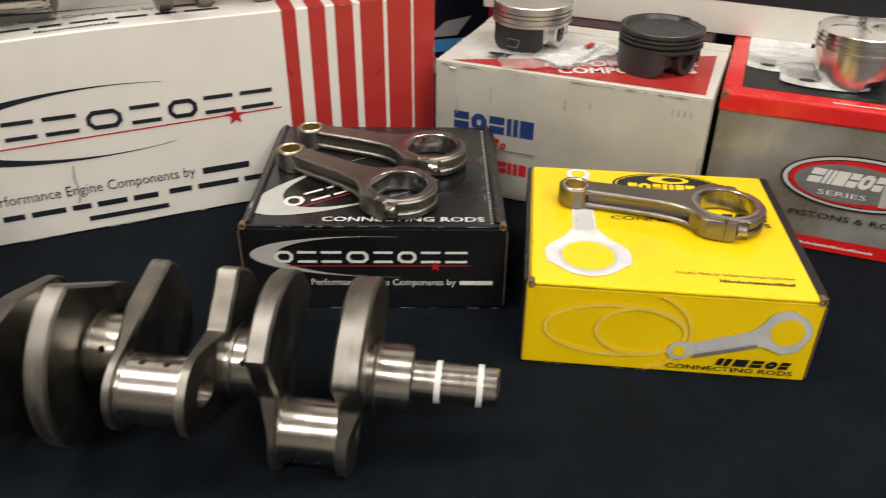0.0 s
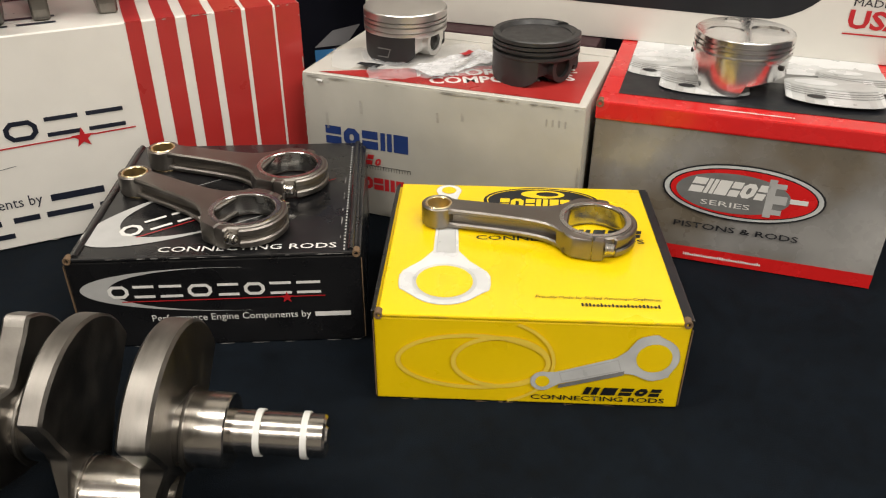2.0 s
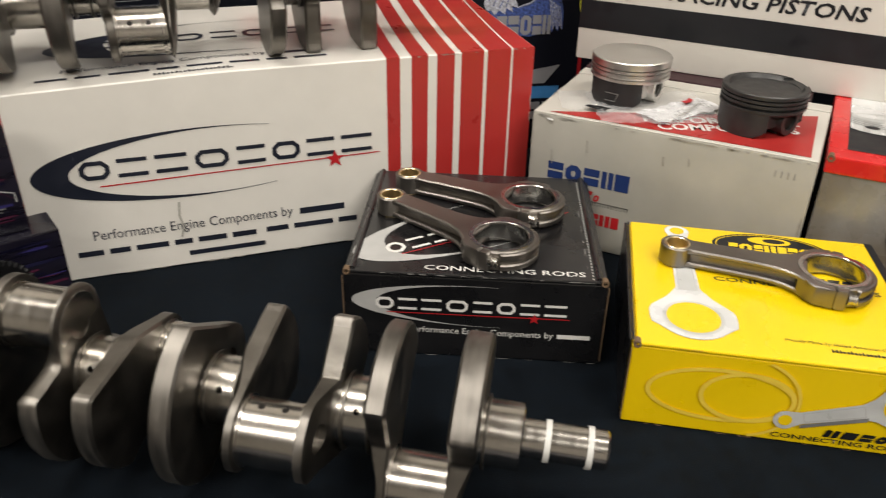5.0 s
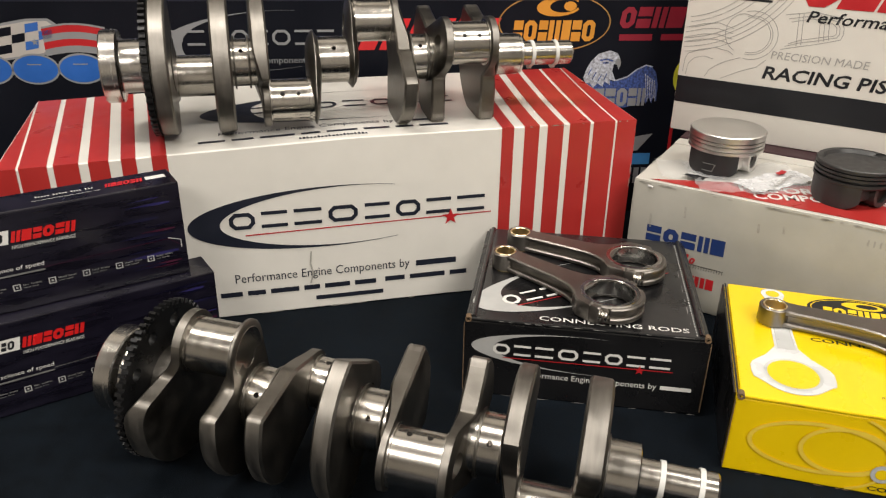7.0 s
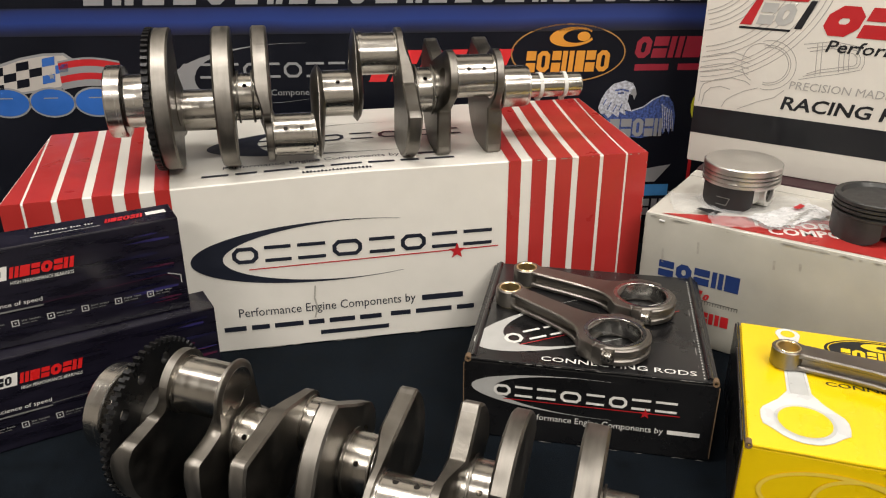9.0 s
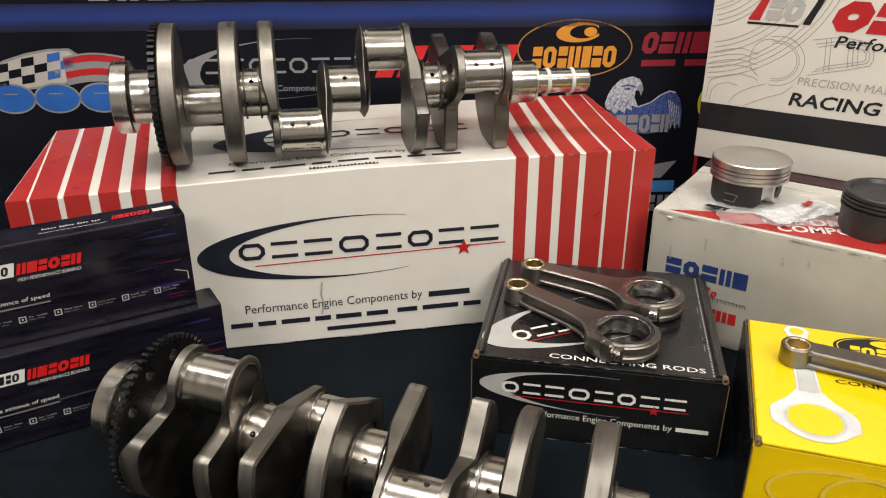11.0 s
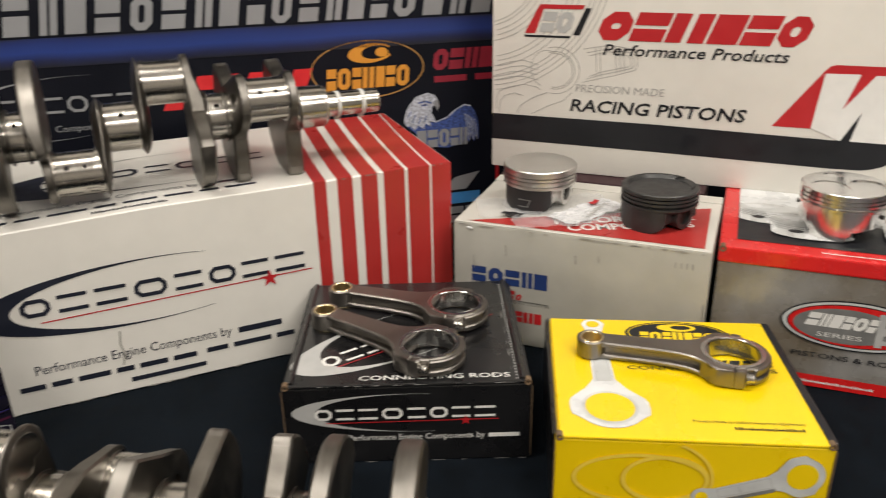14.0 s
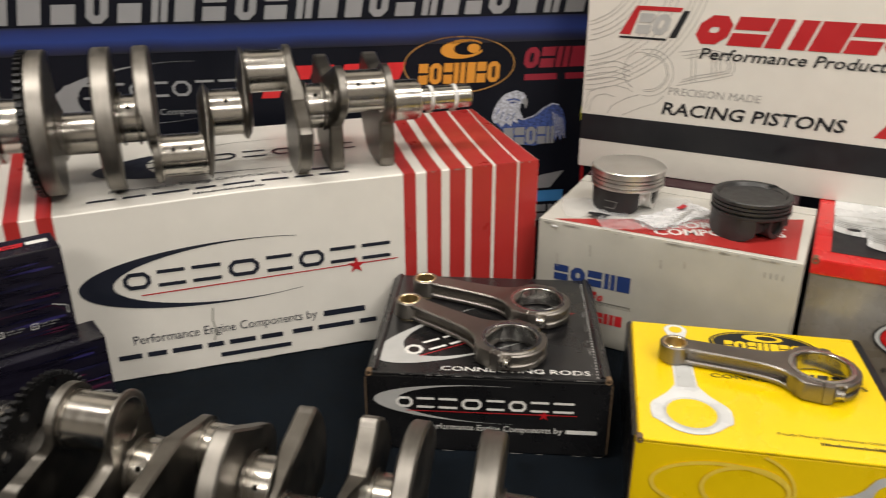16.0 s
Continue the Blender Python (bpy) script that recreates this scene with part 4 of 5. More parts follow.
def white_piston_box():
    w, d, h = 0.73, 0.110, 0.37
    b = thing("piston_box", pose(0.057, 1.203, 0.1785, 0, 0, -21.8) @ Matrix.Scale(1.022, 4), "large white piston carton with a black band and red marks", "carton", "piston cartons")
    part("carton", block(0, 0, 0, w, d, h, 0.003), WHITE, b, smooth=40)
    base = FRONT()
    f = lambda u, v, off: base(u, v + 0.0055, off)
    # line drawing of an engine part
    arcs = []
    for r in (0.085, 0.090, 0.098, 0.105, 0.112, 0.135, 0.142, 0.150, 0.165, 0.171, 0.178, 0.185):
        arcs.append([p for p in ell(-0.02, 0.30, r * 1.05, r, 40, 0, -90, 60) if p[0] > 0.002 and p[1] < h - 0.009])
    for r in (0.026, 0.029, 0.036):
        arcs.append(ell(0.098, 0.150, r, r * 0.95, 24, 0, -100, 110))
    arcs.append(ell(0.085, 0.152, 0.024, 0.027, 24, 0, 60, 250))
    for k in range(4):
        arcs.append([(0.004, 0.152 - k * 0.007), (0.03, 0.160 - k * 0.0075), (0.05, 0.163 - k * 0.0080), (0.072, 0.157 - k * 0.0075)])
    for q in (0.0, 0.005, 0.009):
        arcs.append([(0.140 + q, 0.135 + q), (0.165, 0.142 + q), (0.185, 0.147 + q), (0.2146 - q, 0.1564 + q * 0.5), (0.217 - q, 0.164), (0.216 - q, 0.172), (0.2104 - q, 0.1856 - q), (0.175, 0.190 - q), (0.139 + q, 0.183 - q)])
    for u in (0.160, 0.166, 0.188, 0.194, 0.200):
        arcs.append([(u, 0.142 + (u - 0.16) * 0.3), (u - 0.0022, 0.166), (u - 0.004, 0.187)])
    arcs.append([(0.0073, 0.087), (0.008, 0.105), (0.0109, 0.1137), (0.028, 0.122), (0.0503, 0.1271), (0.070, 0.124), (0.077, 0.1198)])
    arcs.append([(0.012, 0.083), (0.014, 0.100), (0.022, 0.109), (0.036, 0.113), (0.050, 0.110)])
    arcs.append([(0.041, 0.083), (0.046, 0.094), (0.056, 0.102), (0.070, 0.110), (0.088, 0.117)])
    arcs.append([(0.064, 0.083), (0.090, 0.097), (0.112, 0.106), (0.124, 0.118)])
    for line in arcs:
        decal("drawn_line", stroke(line, 0.0009), GREYINK, b, f, 1, "fine grey drawn line")
    # small mark
    decal("small_mark", [[(0.050, 0.203), (0.066, 0.203), (0.078, 0.238), (0.135, 0.238), (0.138, 0.244), (0.072, 0.244)]], REDINK, b, f, 2)
    decal("small_mark_bar", [rect(0.050, 0.1975, 0.118, 0.2005), [(0.122, 0.202), (0.132, 0.202), (0.147, 0.240), (0.139, 0.240)]], BLACKINK, b, f, 2)
    pieces("small_mark_slab_bar", slabs(0.072, 0.205, 0.120, 0.234, 2, 0.25, 0.1, 0.4, 3), SILVERINK, b, f, 2)
    pieces("maker_mark_bar", slabs(0.154, 0.197, 0.431, 0.2365, 6, 0.36, 0.07, 0.30, 44), REDINK, b, f, 2, "red slanted maker's mark")
    lettering("Performance Products", 0.1665, 0.1755, 0.4125, 0.1915, BLACKINK, b, f, 2, 0.3, 0.014)
    lettering("PRECISION MADE", 0.1295, 0.1208, 0.257, 0.1318, GREYINK, b, f, 2, 0.12)
    lettering("RACING PISTONS", 0.1225, 0.0908, 0.3685, 0.1098, BLACKINK, b, f, 2, 0.2, 0.022)
    # black band that turns up at its end
    top, bot = [(0.001, 0.0797), (0.25, 0.0797), (0.488, 0.0757)], [(0.001, 0.0395), (0.25, 0.0387), (0.488, 0.0360)]
    for k in range(1, 9):
        a = radians(-90 + 60 * k / 8)
        bot.append((0.512 + 0.098 * math.cos(a) * 0.95, 0.1335 + 0.0975 * math.sin(a)))
        top.append((0.486 + 0.006 * math.cos(a), 0.0820 + 0.006 * math.sin(a)))
    top += [(0.5422, 0.1769), (0.5808, 0.2429), (0.632, 0.330)]
    bot += [(0.6260, 0.1450), (0.680, 0.2429), (0.7265, 0.330)]
    decal("black_band", band(top, bot, False), BLACKINK, b, f, 1, "black printed band")
    # large mark
    decal("large_mark_red", [[(0.4052, 0.0897), (0.4545, 0.0899), (0.487, 0.112), (0.545, 0.116), (0.566, 0.160), (0.597, 0.1650), (0.605, 0.1764), (0.4725, 0.1764), (0.4660, 0.1740), (0.4609, 0.1688)]], REDINK, b, f, 2, "large red mark")
    decal("large_mark_white", [[(0.4614, 0.1648), (0.4545, 0.0905), (0.4929, 0.0751), (0.513, 0.1156), (0.5048, 0.0759), (0.5542, 0.0756), (0.5739, 0.1215), (0.595, 0.1645), (0.5621, 0.1642), (0.542, 0.1223), (0.553, 0.1651), (0.5216, 0.1648), (0.4891, 0.1183), (0.5041, 0.1656)]], WHITEINK, b, f, 3, "large white mark")
    lettering("MADE IN", 0.612, 0.0600, 0.668, 0.0680, BLACKINK, b, f, 2)
    lettering("USA", 0.610, 0.0340, 0.674, 0.0560, REDINK, b, f, 2, weight=0.03)
    decal("red_underline", [rect(0.607, 0.0270, 0.690, 0.0288)], REDINK, b, f, 2)
    return b


def support_box():
    # added to hold the white carton up; its dark maroon paints the gap's shade
    b = thing("support_box", pose(0.0690, 1.1615, 0, 0, 0, -22.5), "added support under the white piston carton, coloured as the shaded gap", "carton")
    part("carton", block(0, 0, 0, 0.31, 0.088, 0.178, 0.002), GAPSHADE, b)


grey_piston_box()
red_piston_box()
white_piston_box()
support_box()


def bearing_box(z, x, y, turn, label, grow, shift, covered):
    w, d, h = 0.34 + grow, 0.050, 0.1145
    b = thing("bearing_box", pose(x, y, z, 0, 0, turn) @ pose(-0.34, 0, 0), label, "carton", "bearing cartons")
    part("carton", block(0, 0, 0, w, d, h, 0.0018), BEARING, b)
    f, t = FRONT(), TOP(h)
    rnd = random.Random(int(z * 1000) + 5)
    for k in range(15):
        v, l = rnd.uniform(0.006, h - 0.008), rnd.uniform(0.03, 0.075)
        u1 = w - rnd.uniform(0.002, 0.03)
        th, dv = rnd.uniform(0.0012, 0.004), rnd.uniform(-0.002, 0.001)
        decal("light_streak", [[(u1 - l, v + dv), (u1 - l * 0.3, v - th / 2), (u1, v - th * 0.3), (u1, v + th * 0.3), (u1 - l * 0.3, v + th / 2)]], WINE if k % 4 == 3 else VIOLET if k % 2 else STREAK, b, f, 1 + (k % 3) * 0.25, "blurred violet light streak")
    edge, w = w, 0.34 - shift
    pieces("red_mark_bar", slabs(w - 0.172, 0.0800, w - 0.108, 0.0925, 6, 0.25, 0.12, 0.5, 51), REDGLOSS, b, f, 2, "red maker's mark")
    decal("white_plate", [rect(w - 0.205, 0.0790, w - 0.1745, 0.0945, 0.2)], WHITEINK, b, f, 2)
    pieces("plate_mark_bar", slabs(w - 0.201, 0.0815, w - 0.178, 0.0915, 3, 0.2, 0.2, 0.3, 52), BLACKINK, b, f, 3)
    lettering("HIGH PERFORMANCE BEARINGS", w - 0.172, 0.0725, w - 0.110, 0.0765, WHITEINK, b, f, 2, 0.2)
    lettering("The science of speed", w - 0.215, 0.0465, w - 0.146, 0.0530, WHITEINK, b, f, 2, 0.1)
    decal("grey_bar", [rect(w - 0.215, 0.0420, w - 0.146, 0.0440)], PHOTODARK, b, f, 2)
    decal("fine_line", stroke([(w - 0.146, 0.0455), (w - 0.040 + shift * 0.6, 0.0475), (edge - 0.020, 0.0480), (edge - 0.008, 0.0385)], 0.0006), PHOTODARK if covered else WINE, b, f, 2)
    decal("fine_line", stroke([(edge - 0.020, 0.0492), (edge - 0.006, 0.0440), (edge - 0.006, 0.0340)], 0.0012), SILVERINK, b, f, 2)
    for i in range(6):
        u = w - 0.215 + i * 0.035
        decal("icon", band(rect(u, 0.024, u + 0.0075, 0.0315), rect(u + 0.0011, 0.0251, u + 0.0064, 0.0304)) + [rect(u + 0.0028, 0.0268, u + 0.0047, 0.0287)], SILVERINK, b, f, 2)
        pieces("icon_bar", bars(u + 0.010, 0.0283, u + 0.029, 0.0305, 2, i) + bars(u + 0.010, 0.0253, u + 0.025, 0.0268, 2, i + 9), PHOTODARK, b, f, 2)
    w = edge
    if covered:
        return b
    decal("lid_mark", [rect(w - 0.030, 0.022, w - 0.008, 0.032)], WHITEINK, b, t, 1)
    pieces("lid_red_mark_bar", slabs(w - 0.075, 0.020, w - 0.034, 0.032, 6, 0.2, 0.12, 0.5, 51), REDINK, b, t, 1)
    pieces("lid_bar", bars(w - 0.145, 0.024, w - 0.085, 0.029, 4, 6), SILVERINK, b, t, 1)
    decal("lid_line", stroke([(w - 0.15, 0.016), (w - 0.08, 0.016)], 0.001), SILVERINK, b, t, 1)
    for i in range(4):
        u = w - 0.20 - i * 0.028
        decal("lid_icon", band(rect(u, 0.016, u + 0.011, 0.028), rect(u + 0.0015, 0.018, u + 0.0095, 0.026)), SILVERINK, b, t, 1)
    return b


bearing_box(0.0, -0.522, 0.700, 42, "dark blue-black bearing carton with red marks, under another one", 0.012, 0.032, True)
bearing_box(0.1150, -0.547, 0.698, 41, "dark blue-black bearing carton with red marks, stacked on another one", 0.008, -0.002, False)


# ---- crankshafts ----
THROW, PIN_R, MAIN_R, SNOUT_R = 0.0508, 0.0268, 0.0295, 0.0160
# along the shaft from the snout's tip: start, end of each journal
MAINS = ((0.073, 0.101), (0.187, 0.215), (0.299, 0.330), (0.413, 0.442), (0.529, 0.550))
PINS = ((0.121, 0.168), (0.234, 0.281), (0.348, 0.395), (0.463, 0.510))
PIN_TURN = (0, -90, 90, 180)


def convex(ps):
    """Indices of the convex hull of 2D points."""
    order = sorted(range(len(ps)), key=lambda i: (ps[i].x, ps[i].y))
    def half_hull(idx):
        out = []
        for i in idx:
            while len(out) > 1 and (ps[out[-1]] - ps[out[-2]]).cross(ps[i] - ps[out[-2]]) <= 0:
                out.pop()
            out.append(i)
        return out[:-1]
    return half_hull(order) + half_hull(order[::-1])


def even(ps, n):
    """n points spaced along a closed outline."""
    ring_ = ps + [ps[0]]
    d = [0.0]
    for a, b in zip(ring_, ring_[1:]):
        d.append(d[-1] + math.hypot(b[0] - a[0], b[1] - a[1]))
    at = np.linspace(0, d[-1], n, endpoint=False)
    return [[float(np.interp(t, d, [q[k] for q in ring_])) for k in (0, 1)] for t in at]


def web_outline(pin_deg, weight_deg, half, radius, hull=False, n=180):
    """The web about the shaft: an eye round the pin and a weight across from it."""
    def unit(d):
        return Vector((-math.cos(radians(d)), -math.sin(radians(d))))
    e, w = unit(pin_deg), unit(weight_deg)
    pts = []
    for i in range(n):
        a = 2 * math.pi * i / n
        d = Vector((math.cos(a), math.sin(a)))
        dot, r = d.dot(e), 0.0370
        for k in range(13):
            t = k / 12
            off, rad = THROW * t, 0.0370 - 0.0040 * t
            disc = rad ** 2 - off ** 2 * (1 - dot * dot)
            if disc > 0:
                r = max(r, off * dot + math.sqrt(disc))
        k = math.degrees(math.acos(max(-1, min(1, d.dot(w)))))
        if k < half:
            r = max(r, radius)
        elif half and k < half + 34:
            f = ((k - half) / 34) ** 0.55
            g = radius + (0.0370 - radius) * f
            r = (r ** 14 + g ** 14) ** (1 / 14)
        pts.append([d.x * r, d.y * r])
    if hull:
        flat = [Vector(q) for q in pts]
        keep = [pts[i] for i in sorted(set(i for i in convex(flat)))]
        pts = even(keep, n)
    for _ in range(1):
        pts = [[(pts[i - 1][k] + 2 * pts[i][k] + pts[(i + 1) % n][k]) / 4 for k in (0, 1)] for i in range(n)]
    return pts


def build_crank(m, turn, label, half, radius, wheel_r, tie_turn, oil, shift, pin_turn=PIN_TURN, slide=(0, 0, 0, 0), thin=(0.5,) * 8, fat=(0,) * 8, ties=(0.0155, 0.0490)):
    """Shaft along -x from the snout's tip at the origin; turn: the first pin's angle below the near side."""
    c = thing("crankshaft", m, label, "crankshaft", "crankshafts")
    def at(s):
        return s + float(np.interp(s, *shift))
    mains, pins = [tuple(at(s) for s in q) for q in MAINS], [tuple(at(s) + d for s in q) for q, d in zip(PINS, slide)]
    far = at(0.5205) - 0.5205
    # snout with its step and keyway
    part("snout", lathe([(0, 0), (0.0065, 0), (0.0075, -0.002), (0.0145, -0.0005), (SNOUT_R, -0.0025), (SNOUT_R, -0.070), (0.019, -0.0715), (0.0225, -0.0725), (0.0225, -0.085), (0, -0.085)], "X", 56), GROUND, c, "ground steel snout", smooth=35)
    # a solid dark block gives the slot its shade
    part("keyway", block(-0.048, -SNOUT_R - 0.0003, -0.0022, -0.020, -SNOUT_R + 0.004, 0.0022, 0.001, 1), HOLESHADE, c, "dark block painting the shade in the keyway slot", pose(0, 0, 0, 150, 0, 0))
    for s in ties:
        tie = part("cable_tie", lathe([(SNOUT_R + 0.0001, -s - 0.0023), (SNOUT_R + 0.0013, -s - 0.0023), (SNOUT_R + 0.0013, -s + 0.0023), (SNOUT_R + 0.0001, -s + 0.0023)], "X", 48, True), NYLON, c, "white plastic cable tie", smooth=40)
        part("tie_head", block(-s - 0.0033, -0.0035, -SNOUT_R - 0.0055, -s + 0.0033, 0.0035, -SNOUT_R - 0.0005, 0.0008, 1), NYLON, tie, "", pose(0, 0, 0, tie_turn, 0, 0))
    for i, (a, b) in enumerate(mains):
        r = MAIN_R if i else 0.0275
        bm = cyl(r, -b - (0.013 if i < 4 else 0.004), -a + (0.013 if i else 0.004))
        cuts = [lathe([(0, -0.05), (0.0028, -0.05), (0.0028, 0), (0, 0)], n=12)]
        bmesh.ops.transform(cuts[0], matrix=pose(-(a + b) / 2, 0, 0, 230), verts=cuts[0].verts)
        part("main_journal", cut(bm, cuts) if i else bm, GROUND, c, "ground steel journal", smooth=35)
        for s, sign in ((a, 1), (b, -1)):
            beside = 2 * i - 1 if s == a else 2 * i
            if 0 <= beside < 8 and half[beside][0]:
                part("boss", lathe([(r - 0.001, -s - 0.004 * sign), (r + 0.0034, -s - 0.004 * sign), (r + 0.0034, -s - 0.0024 * sign), (r + 0.003, -s - 0.0018 * sign), (r + 0.0004, -s - 0.0030 * sign), (r - 0.001, -s - 0.0030 * sign)], "X", 48, True), FORGED, c, "turned boss beside the journal", smooth=30)
        if i == 0:
            part("step_ring", lathe([(0.020, -0.0715), (0.0262, -0.0725), (0.0262, -0.0775), (0.020, -0.0775)], "X", 48, True), STEEL, c, smooth=30)
    for (a, b), extra, hole_turn in zip(pins, pin_turn, oil):
        d = radians(turn + extra)
        y, z = -math.cos(d) * THROW, -math.sin(d) * THROW
        bm = cyl(PIN_R, -b - 0.006, -a + 0.006)
        cuts = []
        for k in (0.3, 0.7):
            q = lathe([(0, PIN_R - 0.012), (0.0027, PIN_R - 0.012), (0.0027, PIN_R + 0.01), (0, PIN_R + 0.01)], n=14)
            bmesh.ops.transform(q, matrix=pose(-(a + (b - a) * k), 0, 0, hole_turn), verts=q.verts)
            cuts.append(q)
        pin = part("crankpin", cut(bm, cuts), GROUND, c, "ground steel crankpin with oil holes", pose(0, y, z), 35)
        # dark plugs paint the shade inside the drilled holes
        for k in (0.3, 0.7):
            part("oil_hole_shade", lathe([(0, PIN_R - 0.011), (0.0026, PIN_R - 0.011), (0.0026, PIN_R - 0.0006), (0, PIN_R - 0.0006)], n=14), HOLESHADE, pin, "dark plug painting the shade in an oil hole", pose(-(a + (b - a) * k), 0, 0, hole_turn))
        for s in (a, b):
            part("fillet", lathe([(PIN_R - 0.001, -s - 0.0022), (PIN_R + 0.0022, -s - 0.0016), (PIN_R + 0.0022, -s + 0.0016), (PIN_R - 0.001, -s + 0.0022)], "X", 48, True), STEEL, pin, smooth=35)
    # webs between the journals, each with its weight
    spans = [(mains[0][1], pins[0][0], 0), (pins[0][1], mains[1][0], 0), (mains[1][1], pins[1][0], 1), (pins[1][1], mains[2][0], 1),
             (mains[2][1], pins[2][0], 2), (pins[2][1], mains[3][0], 2), (mains[3][1], pins[3][0], 3), (pins[3][1] - 0.002, at(0.5205), 3)]
    for i, (a, b, p) in enumerate(spans):
        pd = turn + pin_turn[p]
        outline = web_outline(pd, pd + 180 + half[i][1], half[i][0], radius if i not in (2, 3, 4, 5) else radius * half[i][2], len(half[i]) > 3)
        bm = extrude(outline, -b, -a, 0.0022, 0.0 if half[i][0] else 5.0)
        bmesh.ops.transform(bm, matrix=Matrix(((0, 0, 1, 0), (1, 0, 0, 0), (0, 1, 0, 0), (0, 0, 0, 1))), verts=bm.verts)
        # the arm thins towards the pin, from its outer face
        face_x = -b if i % 2 == 0 else -a
        for q in bm.verts:
            f = (-math.cos(radians(pd)) * q.co.y - math.sin(radians(pd)) * q.co.z) / THROW
            g = min(1.0, max(0.0, (1.05 - f) / 0.45))
            other = -a if i % 2 == 0 else -b
            q.co.x = other + (q.co.x - other) * (1 + fat[i] * g * g * (3 - 2 * g))
            f = min(1.0, max(0.0, (f - 0.15) / 0.95))
            q.co.x = face_x + (q.co.x - face_x) * (1 - thin[i] * f * f * (3 - 2 * f))
        d = radians(pd)
        hole = lathe([(0, -b - 0.01), (0.0120, -b - 0.01), (0.0120, -a + 0.01), (0, -a + 0.01)], "X", 28)
        bmesh.ops.transform(hole, matrix=pose(0, -math.cos(d) * 0.048, -math.sin(d) * 0.048), verts=hole.verts)
        web = part("counterweight", cut(bm, [hole]), FORGED, c, "forged steel counterweight with a machined rim", smooth=38)
        web.data.materials.append(RIM)
        for poly in web.data.polygons:
            y, z = poly.center.y, poly.center.z
            if abs(poly.normal.x) < 0.5 and half[i][0] and math.hypot(y, z) > radius * 0.9:
                poly.material_index = 1
    # toothed wheel and flange
    back = pose(-far, 0, 0)
    part("hub", cyl(0.0335, -0.5240, -0.5000), FORGED, c, "turned hub behind the wheel", back, 35)
    teeth = 58
    pts = []
    for i in range(teeth):
        for k, r in ((0.0, wheel_r - 0.0045), (0.25, wheel_r - 0.0045), (0.32, wheel_r), (0.72, wheel_r), (0.8, wheel_r - 0.0045)):
            a = 2 * math.pi * (i + k) / teeth
            pts.append((r * math.cos(a), r * math.sin(a)))
    bm = extrude(pts, -0.5285, -0.5215)
    bmesh.ops.transform(bm, matrix=Matrix(((0, 0, 1, 0), (1, 0, 0, 0), (0, 1, 0, 0), (0, 0, 0, 1))), verts=bm.verts)
    holes = []
    for k in range(10):
        h = lathe([(0, -0.55), (0.0065, -0.55), (0.0065, -0.52), (0, -0.52)], "X", 18)
        a = 2 * math.pi * k / 10
        bmesh.ops.transform(h, matrix=pose(0, 0.060 * math.cos(a), 0.060 * math.sin(a)), verts=h.verts)
        holes.append(h)
    part("toothed_wheel", cut(bm, holes), GEAR, c, "black toothed timing wheel", back, 25)
    bm = lathe([(0, -0.571), (0.0190, -0.571), (0.0205, -0.575), (0.0215, -0.5780), (0.0425, -0.5780), (0.0440, -0.5765), (0.0440, -0.5600), (0.0425, -0.5585), (0.0330, -0.5575), (0.0322, -0.5560), (0.0322, -0.5350), (0, -0.5350)], "X", 64)
    part("flange", bm, STEEL, c, "machined steel flange", back, 35)
    # no holes are cut here: dark discs paint their shade
    for k in range(6):
        a = radians(60 * k + 20)
        part("bolt_hole_shade", lathe([(0, -0.5785), (0.0052, -0.5785), (0.0060, -0.5781), (0.0060, -0.574), (0, -0.574)], "X", 16), HOLESHADE, c, "", back @ pose(0, 0.034 * math.cos(a), 0.034 * math.sin(a)))
    return c


# half width of each weight, its turn from straight across, its relative size
W_LOW = [(69, 20, 1), (62, 18, 1), (34, 46, 0.97), (42, 18, 0.98, 1), (75, 10, 1.02, 1), (44, 30, 0.98, 1), (90, -23, 1), (90, -23, 1)]
rise = math.degrees(math.atan(0.0410))
build_crank(pose(0.046, 0.4798, 0.0690, 0, 0, -5.1) @ pose(0, 0, 0, 0, rise, 0), 60, "forged steel crankshaft with a black toothed wheel, on the cloth", W_LOW, 0.0795, 0.0800, 15, (105, 2, 2, 180), ((0, 0.40, 0.445, 0.510, 0.5205, 0.6), (0, 0, -0.003, 0.000, 0.011, 0.012)), (0, -70, 110, 214), (0.002, 0, 0, -0.014), (0.55, 0.6, 0.55, 0.6, 0.3, 0.3, 0.25, 0.75), (0, 0, 0, 0, 0, 0, 1.1, -0.40))
W_UP = [(78, -6, 1), (78, -6, 1), (56, 4, 1.0), (0, 0, 1.0), (0, 0, 1.0), (95, 30, 1.0), (95, 25, 1), (95, 25, 1)]
build_crank(pose(-0.7656, 0.6938, 0, 0, 0, 23.2) @ pose(0.739, 0.068, 0.3255) @ pose(0, 0, 0, 0, 0.45, 0) @ Matrix.Diagonal((1.05, 1, 1, 1)), -30, "bright forged steel crankshaft lying on a white striped carton", W_UP, 0.0865, 0.0875, 10, (60, 180, 60, 180),
            ((0, 0.055, 0.101, 0.168, 0.215, 0.281, 0.33, 0.413, 0.442, 0.463, 0.510, 0.5205, 0.6), (0, 0.004, 0.011, 0.010, 0.007, 0.003, 0, 0, -0.006, -0.006, -0.005, 0.002, 0.002)), thin=(0.5, 0.4, 0.5, 0.2, 0.2, 0.5, 0.4, 0.3), ties=(0.0230, 0.0555))


